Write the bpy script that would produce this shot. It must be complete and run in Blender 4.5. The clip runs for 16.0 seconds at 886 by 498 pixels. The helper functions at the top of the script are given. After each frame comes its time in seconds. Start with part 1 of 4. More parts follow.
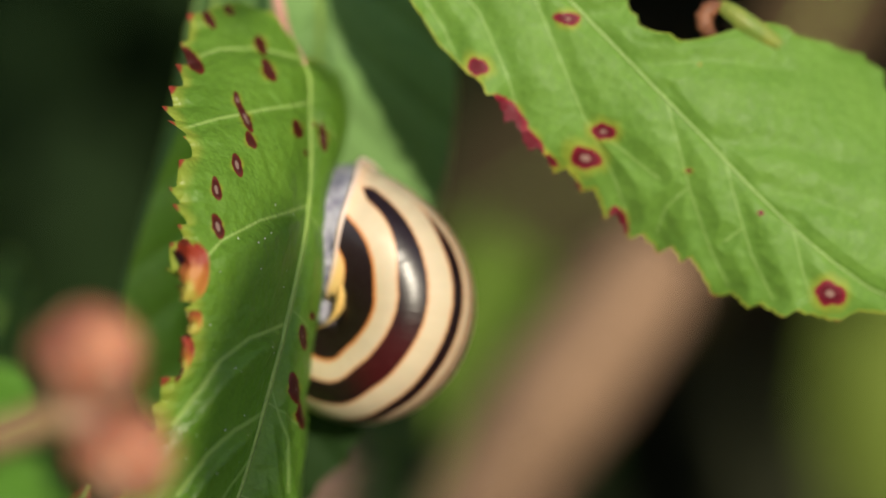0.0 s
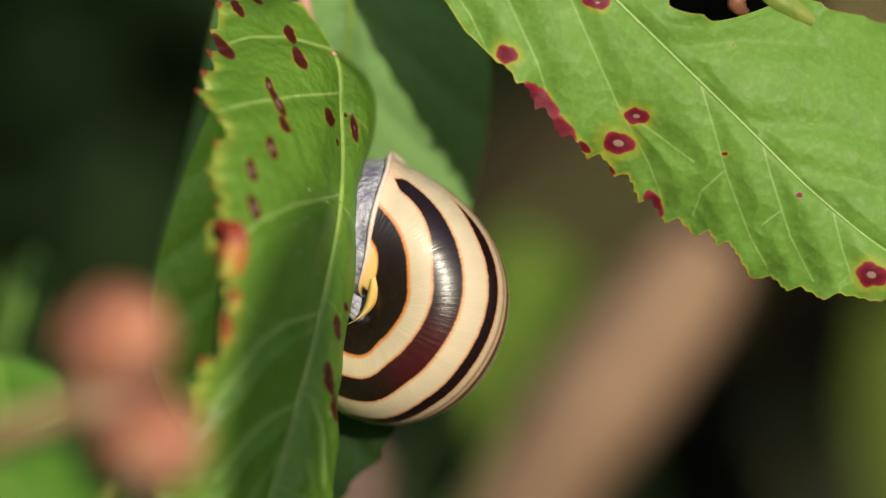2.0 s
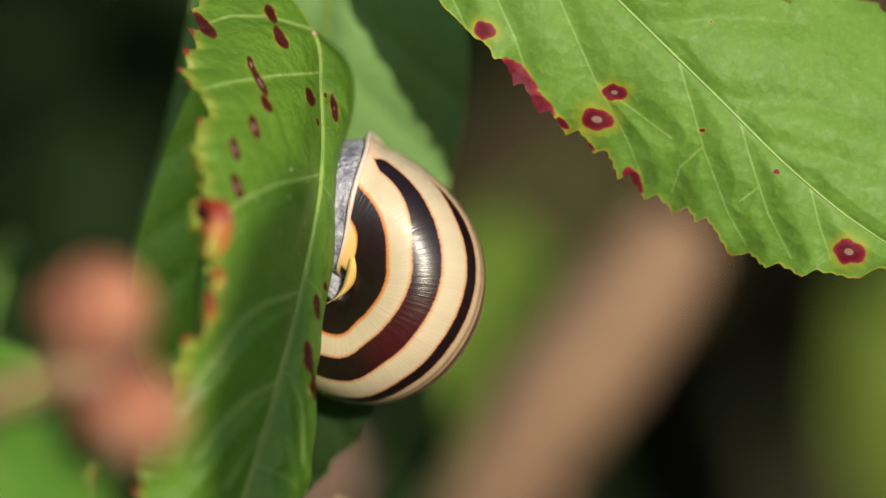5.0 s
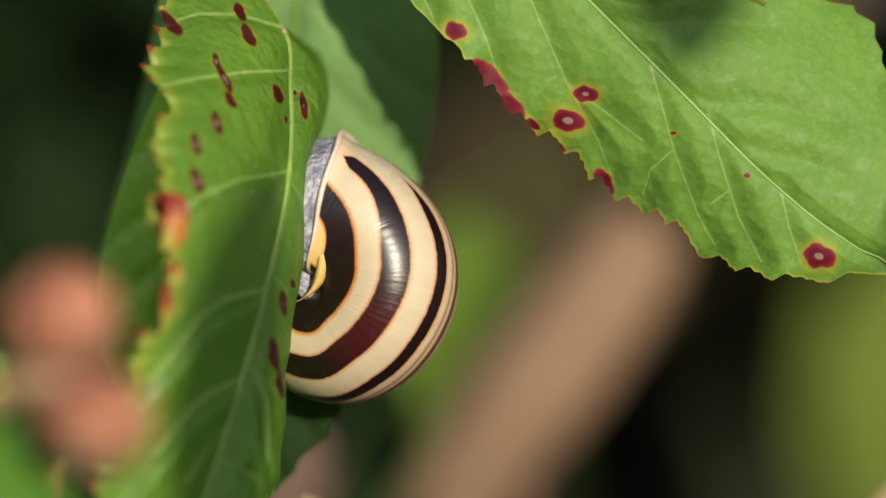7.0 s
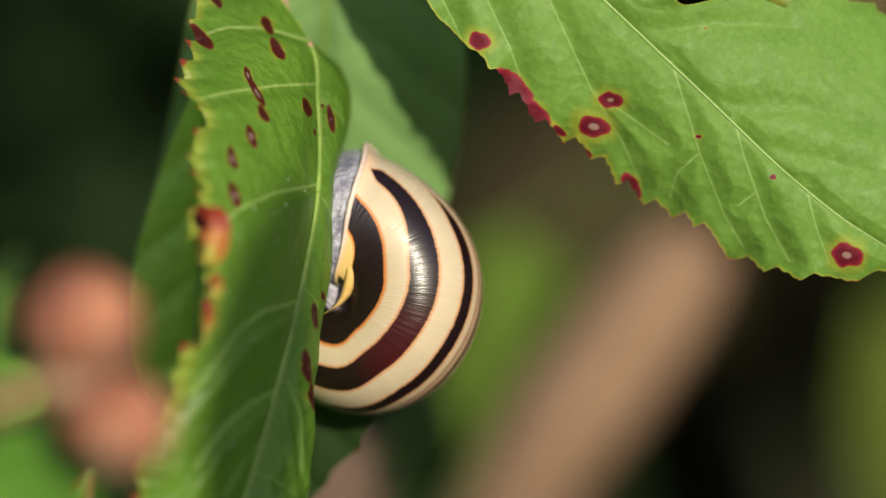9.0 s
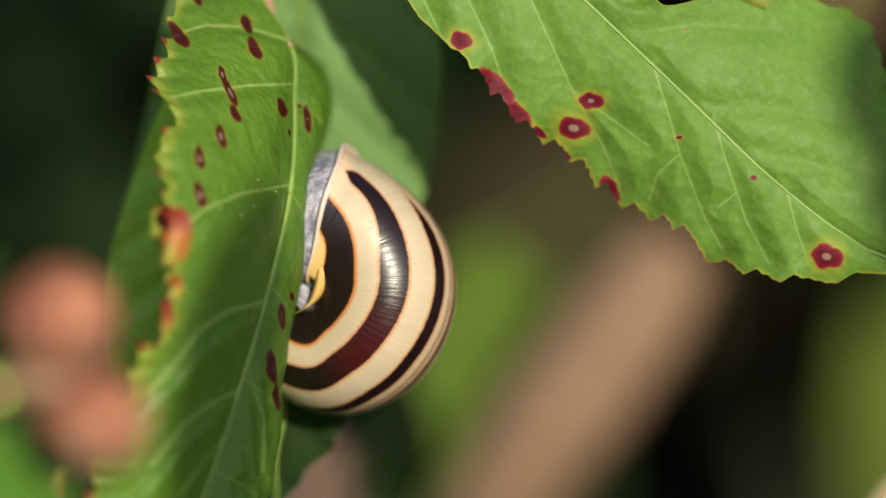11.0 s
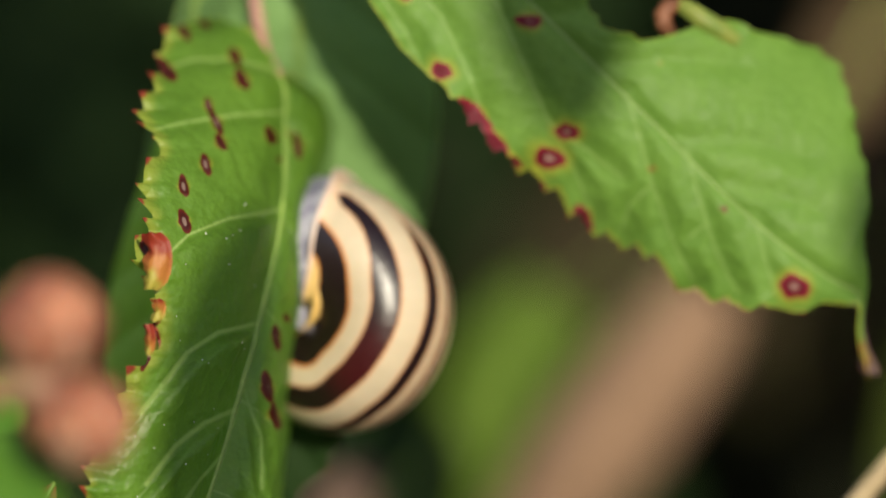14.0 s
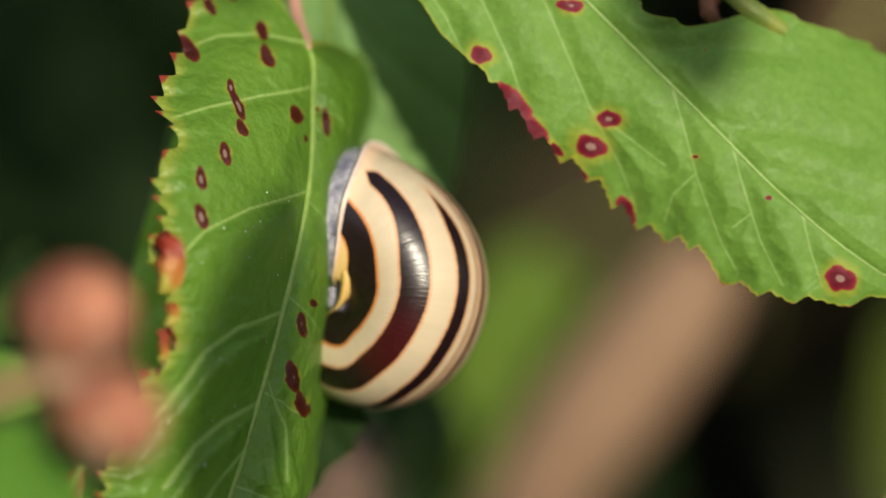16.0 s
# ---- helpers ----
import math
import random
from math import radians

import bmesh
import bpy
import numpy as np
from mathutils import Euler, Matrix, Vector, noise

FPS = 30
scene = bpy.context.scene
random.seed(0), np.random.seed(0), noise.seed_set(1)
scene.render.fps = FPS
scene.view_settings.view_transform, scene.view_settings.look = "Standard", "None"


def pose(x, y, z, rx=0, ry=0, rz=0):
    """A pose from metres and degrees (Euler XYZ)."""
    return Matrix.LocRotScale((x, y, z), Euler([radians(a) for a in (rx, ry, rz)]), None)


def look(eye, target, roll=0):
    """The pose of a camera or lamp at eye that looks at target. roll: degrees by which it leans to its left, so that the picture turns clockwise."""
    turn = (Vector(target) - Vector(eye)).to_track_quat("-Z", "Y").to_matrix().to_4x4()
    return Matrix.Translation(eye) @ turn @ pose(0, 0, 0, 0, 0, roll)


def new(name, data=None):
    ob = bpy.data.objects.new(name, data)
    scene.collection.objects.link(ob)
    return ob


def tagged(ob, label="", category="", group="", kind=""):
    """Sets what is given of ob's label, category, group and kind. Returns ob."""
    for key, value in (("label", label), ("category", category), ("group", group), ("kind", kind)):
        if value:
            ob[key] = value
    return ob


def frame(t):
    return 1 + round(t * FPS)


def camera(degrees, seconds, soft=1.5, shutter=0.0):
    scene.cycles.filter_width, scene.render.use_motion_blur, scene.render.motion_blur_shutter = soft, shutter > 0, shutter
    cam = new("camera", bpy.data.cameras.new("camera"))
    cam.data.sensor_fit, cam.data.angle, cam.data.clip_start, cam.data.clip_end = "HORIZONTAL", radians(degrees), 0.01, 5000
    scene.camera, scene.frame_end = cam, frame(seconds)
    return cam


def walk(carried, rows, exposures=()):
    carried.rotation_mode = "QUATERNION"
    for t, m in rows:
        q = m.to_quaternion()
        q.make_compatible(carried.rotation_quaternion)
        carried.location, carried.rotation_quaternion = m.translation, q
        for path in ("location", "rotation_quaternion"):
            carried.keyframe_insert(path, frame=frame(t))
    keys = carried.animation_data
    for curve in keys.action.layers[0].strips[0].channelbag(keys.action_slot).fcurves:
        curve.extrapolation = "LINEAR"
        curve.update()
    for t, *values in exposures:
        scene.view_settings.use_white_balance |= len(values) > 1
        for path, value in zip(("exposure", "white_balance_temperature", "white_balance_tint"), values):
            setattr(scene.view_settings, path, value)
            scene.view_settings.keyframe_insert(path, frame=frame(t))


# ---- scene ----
cam = camera(9.6, 16.0, soft=1.5)
cam.data.dof.use_dof = True
cam.data.dof.focus_distance = 0.4195
cam.data.dof.aperture_fstop = 9.3
cam.data.dof.aperture_blades = 0

HEIGHT = 0.6          # the shell sits this high over the ground

CAMERA_ROWS = (
    (0, -0.00079, -0.43066, 0.60397, 89.579, -0.358, -0.466),
    (0.5, -0.00061, -0.42642, 0.60299, 89.642, -0.223, -0.377),
    (1, -0.00055, -0.42086, 0.60193, 89.836, -0.879, -0.243),
    (1.5, -0.00017, -0.41994, 0.60101, 89.826, -0.001, 0.042),
    (2, 0.00000, -0.42000, 0.60000, 89.998, 0.001, -0.003),
    (2.5, -0.00040, -0.41974, 0.59988, 89.848, -0.067, 0.259),
    (3, -0.00067, -0.42125, 0.59975, 89.971, 0.485, -0.051),
    (3.5, -0.00105, -0.42083, 0.59960, 89.933, 0.573, -0.151),
    (4, -0.00132, -0.42214, 0.59944, 90.001, 0.541, -0.380),
    (4.2, -0.00142, -0.42208, 0.59936, 89.859, 0.464, -0.330),
    (6.3, -0.00267, -0.41911, 0.59854, 90.016, -0.259, -0.810),
    (6.5, -0.00277, -0.41905, 0.59851, 90.009, -0.268, -0.737),
    (7, -0.00292, -0.41974, 0.59839, 89.976, -0.044, -0.959),
    (7.5, -0.00141, -0.42099, 0.59789, 90.046, 0.594, -0.462),
    (8, 0.00027, -0.42160, 0.59742, 90.170, 0.734, -0.310),
    (8.5, 0.00190, -0.42212, 0.59695, 90.192, 0.708, -0.046),
    (8.7, 0.00238, -0.42227, 0.59675, 90.251, 0.638, 0.040),
    (10.8, 0.00459, -0.42280, 0.59466, 90.674, 0.261, 0.187),
    (11, 0.00512, -0.42298, 0.59448, 90.630, 0.240, 0.148),
    (11.5, 0.00701, -0.42428, 0.59394, 90.708, 0.692, 0.800),
    (12, 0.00925, -0.42263, 0.59316, 90.860, 0.062, 0.802),
    (12.5, 0.01122, -0.42742, 0.59265, 90.844, -0.575, 1.027),
    (13, 0.01175, -0.43026, 0.59140, 90.995, -0.502, 1.074),
    (13.5, 0.01457, -0.43291, 0.59015, 91.467, -0.735, 1.107),
    (14, 0.02050, -0.43297, 0.58880, 91.619, 0.164, 2.056),
    (14.5, 0.02272, -0.43172, 0.58877, 91.225, -0.867, 2.487),
    (15, 0.01967, -0.43540, 0.59098, 91.001, -1.190, 1.909),
    (15.5, 0.01554, -0.42989, 0.59299, 90.860, -2.147, 1.554),
    (16, 0.01004, -0.42618, 0.59510, 90.589, -0.509, 1.031),
)

SHELL_LEAF_ROWS = (
    (0, -0.00605, -0.00092, 0.60318, 3.184, -0.155, -2.466),
    (0.5, -0.00603, -0.00097, 0.60312, 1.998, -0.729, -1.226),
    (1, -0.00593, -0.00021, 0.60305, 1.009, -1.354, -2.024),
    (1.5, -0.00594, -0.00003, 0.60305, 0.969, -1.450, -1.831),
    (2, -0.00600, 0.00000, 0.60300, -0.001, 0.001, 0.000),
    (2.5, -0.00605, -0.00003, 0.60300, 0.492, 0.561, 1.650),
    (3, -0.00596, -0.00000, 0.60300, 0.629, -1.188, 1.253),
    (3.5, -0.00605, 0.00001, 0.60295, -0.177, 0.361, 3.211),
    (4, -0.00603, 0.00008, 0.60296, 0.188, 0.701, 2.071),
    (6.5, -0.00602, -0.00016, 0.60302, -0.116, 0.771, -0.335),
    (7, -0.00599, -0.00009, 0.60302, -0.842, 0.091, -2.235),
    (7.5, -0.00605, 0.00001, 0.60297, -0.069, 0.720, 1.296),
    (8, -0.00599, -0.00001, 0.60297, 0.742, -0.377, 1.050),
    (8.5, -0.00601, 0.00000, 0.60298, -0.175, 0.131, 1.792),
    (11, -0.00601, 0.00014, 0.60296, 0.806, 2.014, -0.929),
    (11.5, -0.00602, 0.00022, 0.60293, 1.621, -0.017, 2.214),
    (12, -0.00594, 0.00061, 0.60295, 1.843, -0.073, -2.811),
    (12.5, -0.00594, 0.00039, 0.60298, 0.620, 0.111, -2.912),
    (13, -0.00590, 0.00019, 0.60302, -0.207, -1.799, -3.496),
    (13.5, -0.00596, 0.00008, 0.60305, 0.967, -0.785, -7.203),
    (14, -0.00590, 0.00016, 0.60302, 0.503, -0.805, -3.217),
    (14.5, -0.00594, -0.00005, 0.60302, 1.895, -0.230, -4.149),
    (15, -0.00605, -0.00047, 0.60306, 4.379, 1.905, -8.284),
    (15.5, -0.00586, -0.00044, 0.60312, 4.748, -1.679, -5.370),
    (16, -0.00604, -0.00049, 0.60301, 5.283, -1.365, -8.212),
)

SPOTTED_LEAF_ROWS = (
    (0, 0.01825, -0.00185, 0.60647, -3.972, 1.250, -1.952),
    (0.5, 0.01803, -0.00165, 0.60651, -2.655, 0.301, -1.820),
    (1, 0.01758, 0.00037, 0.60607, -3.189, 0.821, 0.743),
    (1.5, 0.01783, -0.00011, 0.60658, -1.736, 0.268, -0.316),
    (2, 0.01801, -0.00000, 0.60671, 0.001, -0.000, -0.000),
    (2.5, 0.01792, 0.00012, 0.60669, 0.219, 0.358, -0.848),
    (3, 0.01771, -0.00010, 0.60687, 0.288, -0.154, -0.586),
    (3.5, 0.01783, -0.00022, 0.60709, 2.531, -0.114, -1.183),
    (4, 0.01804, -0.00019, 0.60710, 1.360, 0.303, -1.345),
    (6.5, 0.01793, 0.00040, 0.60654, -1.137, 0.563, -4.822),
    (7, 0.01808, 0.00012, 0.60669, 0.741, 0.858, -4.287),
    (7.5, 0.01801, 0.00032, 0.60704, 1.331, 0.186, -5.105),
    (8, 0.01785, 0.00008, 0.60703, 1.418, 0.030, -4.001),
    (8.5, 0.01795, 0.00008, 0.60708, 2.445, 0.064, -4.264),
    (11, 0.01860, -0.00039, 0.60707, -0.792, -0.299, -0.719),
    (11.5, 0.01799, -0.00031, 0.60703, -2.427, -0.544, -0.881),
    (12, 0.01824, 0.00093, 0.60669, -1.623, -0.187, 1.119),
    (12.5, 0.01802, 0.00123, 0.60639, -1.347, 0.603, 1.081),
    (13, 0.01747, 0.00057, 0.60614, -2.137, 1.000, -0.196),
    (13.5, 0.01790, 0.00040, 0.60614, -2.975, 1.068, 2.107),
    (14, 0.01775, 0.00023, 0.60672, -0.625, 0.374, 2.925),
    (14.5, 0.01794, 0.00042, 0.60600, -3.580, 1.898, 0.598),
    (15, 0.01883, -0.00040, 0.60595, -6.768, 1.633, 0.560),
    (15.5, 0.01744, -0.00047, 0.60502, -7.395, 2.400, -1.594),
    (16, 0.01823, -0.00117, 0.60606, -6.773, 0.256, -1.033),
)

BERRY_ROWS = (
    (0, -0.02227, -0.06500, 0.59365, 0.000, -0.000, 0.000),
    (1, -0.02135, -0.06500, 0.59337, 0.000, -0.000, 0.000),
    (2, -0.02192, -0.06500, 0.59379, 0.000, -0.000, 0.000),
    (3, -0.02277, -0.06500, 0.59354, 0.000, -0.000, 0.000),
    (4, -0.02244, -0.06500, 0.59459, 0.000, -0.000, 0.000),
    (6.5, -0.02218, -0.06500, 0.59342, 0.000, -0.000, 0.000),
    (7.5, -0.02297, -0.06500, 0.59363, 0.000, -0.000, 0.000),
    (8.5, -0.02259, -0.06500, 0.59390, 0.000, -0.000, 0.000),
    (11, -0.02177, -0.06500, 0.59365, 0.000, -0.000, 0.000),
    (11.5, -0.02244, -0.06500, 0.59368, 0.000, -0.000, 0.000),
    (12, -0.02148, -0.06500, 0.59335, 0.000, -0.000, 0.000),
    (12.5, -0.02053, -0.06500, 0.59452, 0.000, -0.000, 0.000),
    (13, -0.02157, -0.06500, 0.59391, 0.000, -0.000, 0.000),
    (13.5, -0.02022, -0.06500, 0.59374, 0.000, -0.000, 0.000),
    (14, -0.02031, -0.06500, 0.59397, 0.000, -0.000, 0.000),
    (14.5, -0.01958, -0.06500, 0.59412, 0.000, -0.000, 0.000),
    (15, -0.01881, -0.06500, 0.59363, 0.000, -0.000, 0.000),
    (15.5, -0.01992, -0.06500, 0.59298, 0.000, -0.000, 0.000),
    (16, -0.02144, -0.06500, 0.59391, 0.000, -0.000, 0.000),
)

HIGH_SHADE_ROWS = (
    (0, 47.22, 33.03, 0),
    (4.2, 45.63, 30.34, 0),
    (5.5, 34.55, 30.55, 0),
    (6.5, 16.75, 23.00, 0),
    (7, 21.97, 20.38, 0),
    (7.5, 30.19, 29.64, 0),
    (8.7, 46.57, 29.25, 0),
    (10, 45.93, 13.99, 0),
    (11, 41.15, 9.93, -15),
    (11.5, 36.67, 16.11, -15),
    (12, 34.45, 9.05, -15),
    (12.5, 32.54, 9.39, -15),
    (13, 30.52, 15.32, -15),
    (13.25, 26.68, 19.81, -15),
    (13.5, 20.43, 26.16, -15),
    (13.75, 15.93, 19.86, -15),
    (14, 13.44, 18.31, -15),
    (14.25, 17.99, 22.91, -15),
    (14.5, 22.63, 29.90, -15),
    (15, 24.68, 20.10, -15),
    (15.5, 20.92, 19.55, -15),
    (16, 20.72, 19.38, -15),
)

LOW_SHADE_ROWS = (
    (0, 54.46, -8.56, 0),
    (4.2, 49.84, -9.13, 0),
    (6.5, 41.21, -3.90, 0),
    (7, 45.48, -4.41, 0),
    (7.6, 48.03, -7.57, 0),
    (8.7, 50.64, -9.34, 0),
    (10.8, 45.50, 0.74, -12),
    (11.2, 42.28, 3.91, -15),
    (11.5, 42.01, 7.39, -15),
    (12, 33.08, 0.44, -15),
    (12.5, 33.07, 2.05, -15),
    (12.8, 34.17, 3.84, -15),
    (13, 35.22, 4.27, -15),
    (13.25, 37.02, 3.23, -15),
    (13.5, 39.31, -0.14, -15),
    (14, 44.68, 0.96, -15),
    (14.5, 40.21, -5.10, -15),
    (15, 50.02, -0.90, -15),
    (16, 48.75, -2.80, -15),
)

SMALL_SHADE_ROWS = (
    (0, 4.30, 53.52, 0),
    (12.3, 5.02, 49.14, -15),
    (12.65, 4.99, 41.38, -15),
    (12.85, 4.35, 18.35, -15),
    (13.05, 4.65, 17.22, -15),
    (13.2, 5.34, 19.83, -15),
    (13.4, 6.96, 42.28, -15),
    (13.8, 7.13, 52.06, -15),
    (16, 3.73, 51.79, -15),
)


def keyed(rows):
    return [(r[0], pose(*r[1:])) for r in rows]


walk(cam, keyed(CAMERA_ROWS))

# ---- light ----
SUN_TURN, SUN_RISE = 17.0, 12.0      # degrees to the right of the way back to the camera, and up
to_sun = Vector((math.sin(radians(SUN_TURN)) * math.cos(radians(SUN_RISE)),
                 -math.cos(radians(SUN_TURN)) * math.cos(radians(SUN_RISE)), math.sin(radians(SUN_RISE))))
world = bpy.data.worlds.new("sky")
scene.world = world
world.use_nodes = True
sky = world.node_tree.nodes.new("ShaderNodeTexSky")
sky.sky_type, sky.sun_disc = "NISHITA", False
sky.sun_elevation = radians(SUN_RISE + 20)
sky.sun_rotation = math.atan2(to_sun.x, to_sun.y)
backing = world.node_tree.nodes["Background"]
backing.inputs["Strength"].default_value = 0.09
world.node_tree.links.new(sky.outputs[0], backing.inputs[0])
sun = new("sun", bpy.data.lights.new("sun", "SUN"))
sun.data.energy, sun.data.angle, sun.data.color = 4.35, radians(0.55), (1.0, 0.905, 0.71)
sun.matrix_world = look(to_sun, (0, 0, 0))
scene.view_settings.exposure = 0.21


# ---- materials ----
class Nodes:
    """A short way to write node trees."""

    def __init__(self, name):
        self.mat = bpy.data.materials.new(name)
        self.mat.use_nodes = True
        self.tree = self.mat.node_tree
        self.tree.nodes.clear()
        self.out = self.tree.nodes.new("ShaderNodeOutputMaterial")

    def add(self, kind, values=(), **settings):
        n = self.tree.nodes.new("ShaderNode" + kind)
        for key, value in settings.items():
            if key == "operation":
                n.operation = value
            elif key == "blend":
                n.data_type, n.blend_type = "RGBA", value
            elif key == "attribute":
                n.attribute_name = value
            elif key == "smoothed":
                n.interpolation_type = "SMOOTHSTEP" if value else "LINEAR"
        for slot, value in values:
            socket = n.inputs[slot]
            if isinstance(value, bpy.types.NodeSocket):
                self.tree.links.new(value, socket)
            else:
                socket.default_value = value
        return n

    def math(self, op, a, b=0.0):
        return self.add("Math", ((0, a), (1, b)), operation=op).outputs[0]

    def step(self, value, lo, hi, a=0.0, b=1.0):
        return self.add("MapRange", (("Value", value), ("From Min", lo), ("From Max", hi), ("To Min", a), ("To Max", b)), smoothed=True).outputs[0]

    def mix(self, f, a, b, blend="MIX"):
        return self.add("Mix", ((0, f), (6, a), (7, b)), blend=blend).outputs[2]

    def noise(self, scale, detail=4.0, rough=0.55, vector=None):
        values = [("Scale", scale), ("Detail", detail), ("Roughness", rough)]
        if vector is not None:
            values.append(("Vector", vector))
        return self.add("TexNoise", values).outputs["Fac"]

    def place(self):
        return self.add("TexCoord").outputs["Object"]

    def attr(self, name):
        return self.add("Attribute", attribute=name).outputs["Fac"]

    def bump(self, height, strength, distance, normal=None):
        values = [("Height", height), ("Strength", strength), ("Distance", distance)]
        if normal is not None:
            values.append(("Normal", normal))
        return self.add("Bump", values).outputs[0]

    def end(self, socket):
        self.tree.links.new(socket, self.out.inputs["Surface"])
        return self.mat


def rgb(r, g, b):
    return (r, g, b, 1.0)


def leaf_material(name, low, high, vein_colour, translucent=0.35, gloss=0.42, hue=rgb(0.22, 0.42, 0.02), shine=0.5, lesion=(rgb(0.25, 0.02, 0.025), rgb(0.075, 0.012, 0.016)), crumple=0.25, quilt=0.1, pale=0.8, broad=0.16, edge=rgb(0.37, 0.37, 0.04)):
    """A leaf: mottled green, pale veins, red lesions with yellow rings, red tooth tips, light through the blade."""
    n = Nodes(name)
    p = n.place()
    green = n.mix(n.step(n.noise(260, 5, vector=p), 0.3, 0.7), low, high)
    green = n.mix(n.math("MULTIPLY", n.step(n.noise(2400, 3, vector=p), 0.4, 0.75), 0.35), green, rgb(*[c * 1.45 for c in high[:3]]))
    ripple = n.math("MULTIPLY", n.math("SUBTRACT", n.noise(900, 4, vector=p), 0.5), 0.9)
    vein = n.attr("vein")
    green = n.mix(n.step(vein, 0.03, broad, pale, 0.0), green, vein_colour)
    halo = n.math("ADD", n.attr("halo"), n.math("MULTIPLY", ripple, 0.55))
    green = n.mix(n.step(halo, 0.3, 1.25, 0.85, 0.0), green, rgb(0.33, 0.34, 0.035))
    rim = n.math("ADD", n.attr("rim"), n.math("MULTIPLY", ripple, 0.25))
    green = n.mix(n.step(rim, 0.05, 0.5, 0.85, 0.0), green, edge)
    tip = n.math("ADD", n.attr("tip"), n.math("MULTIPLY", ripple, 0.35))
    green = n.mix(n.step(tip, 0.55, 0.8), green, rgb(0.34, 0.035, 0.03))
    spot = n.math("ADD", n.attr("spot"), n.math("MULTIPLY", ripple, 0.42))
    green = n.mix(n.step(spot, 0.92, 1.1, 1.0, 0.0), green, lesion[0])
    green = n.mix(n.step(spot, 0.62, 0.95, 0.8, 0.0), green, lesion[1])
    green = n.mix(n.step(n.attr("core"), 0.75, 1.05, 0.8, 0.0), green, rgb(0.36, 0.24, 0.2))
    fine = n.bump(n.noise(3200, 4, 0.6, p), 0.22, 0.0002)
    fine = n.bump(n.noise(650, 2, 0.5, p), quilt, 0.0008, fine)
    fine = n.bump(n.add("TexVoronoi", (("Scale", 1000.0), ("Vector", p))).outputs["Distance"], crumple, 0.0004, fine)
    body = n.add("BsdfPrincipled", (("Base Color", green), ("Roughness", n.step(n.noise(700, 3, vector=p), 0.3, 0.7, gloss - 0.07, gloss + 0.1)),
                                    ("Specular IOR Level", shine), ("Normal", fine)))
    through_light = n.mix(n.step(spot, 0.92, 1.1, 1.0, 0.0), n.mix(0.55, green, hue), lesion[1])
    glow = n.add("BsdfTranslucent", (("Color", through_light), ("Normal", fine)))
    both = n.add("MixShader", ((0, translucent), (1, body.outputs[0]), (2, glow.outputs[0])))
    return n.end(both.outputs[0])


def plain_leaf_material(name, low, high, translucent=0.3, rough=0.45):
    n = Nodes(name)
    p = n.place()
    info = n.add("NewGeometry").outputs["Random Per Island"]
    green = n.mix(n.step(n.noise(120, 4, vector=p), 0.3, 0.7), low, high)
    green = n.mix(n.math("MULTIPLY", info, 0.5), green, rgb(*[c * 0.5 for c in low[:3]]))
    bump = n.bump(n.noise(900, 4, vector=p), 0.3, 0.0004)
    body = n.add("BsdfPrincipled", (("Base Color", green), ("Roughness", rough), ("Specular IOR Level", 0.2), ("Normal", bump)))
    glow = n.add("BsdfTranslucent", (("Color", green),))
    both = n.add("MixShader", ((0, translucent), (1, body.outputs[0]), (2, glow.outputs[0])))
    return n.end(both.outputs[0])


def matter(name, low, high, scale, rough=0.7, relief=0.4, depth=0.0004, coat=0.0, wax=0.0):
    """Stems, buds, soil: two tones in two sizes of noise, with relief."""
    n = Nodes(name)
    p = n.place()
    tone = n.mix(n.step(n.noise(scale, 5, vector=p), 0.32, 0.68), low, high)
    tone = n.mix(n.math("MULTIPLY", n.step(n.noise(scale * 7, 4, vector=p), 0.45, 0.75), 0.4), tone, rgb(*[c * 0.55 for c in low[:3]]))
    bump = n.bump(n.noise(scale * 5, 5, vector=p), relief, depth)
    body = n.add("BsdfPrincipled", (("Base Color", tone), ("Roughness", rough), ("Coat Weight", coat), ("Normal", bump),
                                    ("Subsurface Weight", wax), ("Subsurface Scale", 0.0015)))
    return n.end(body.outputs[0])


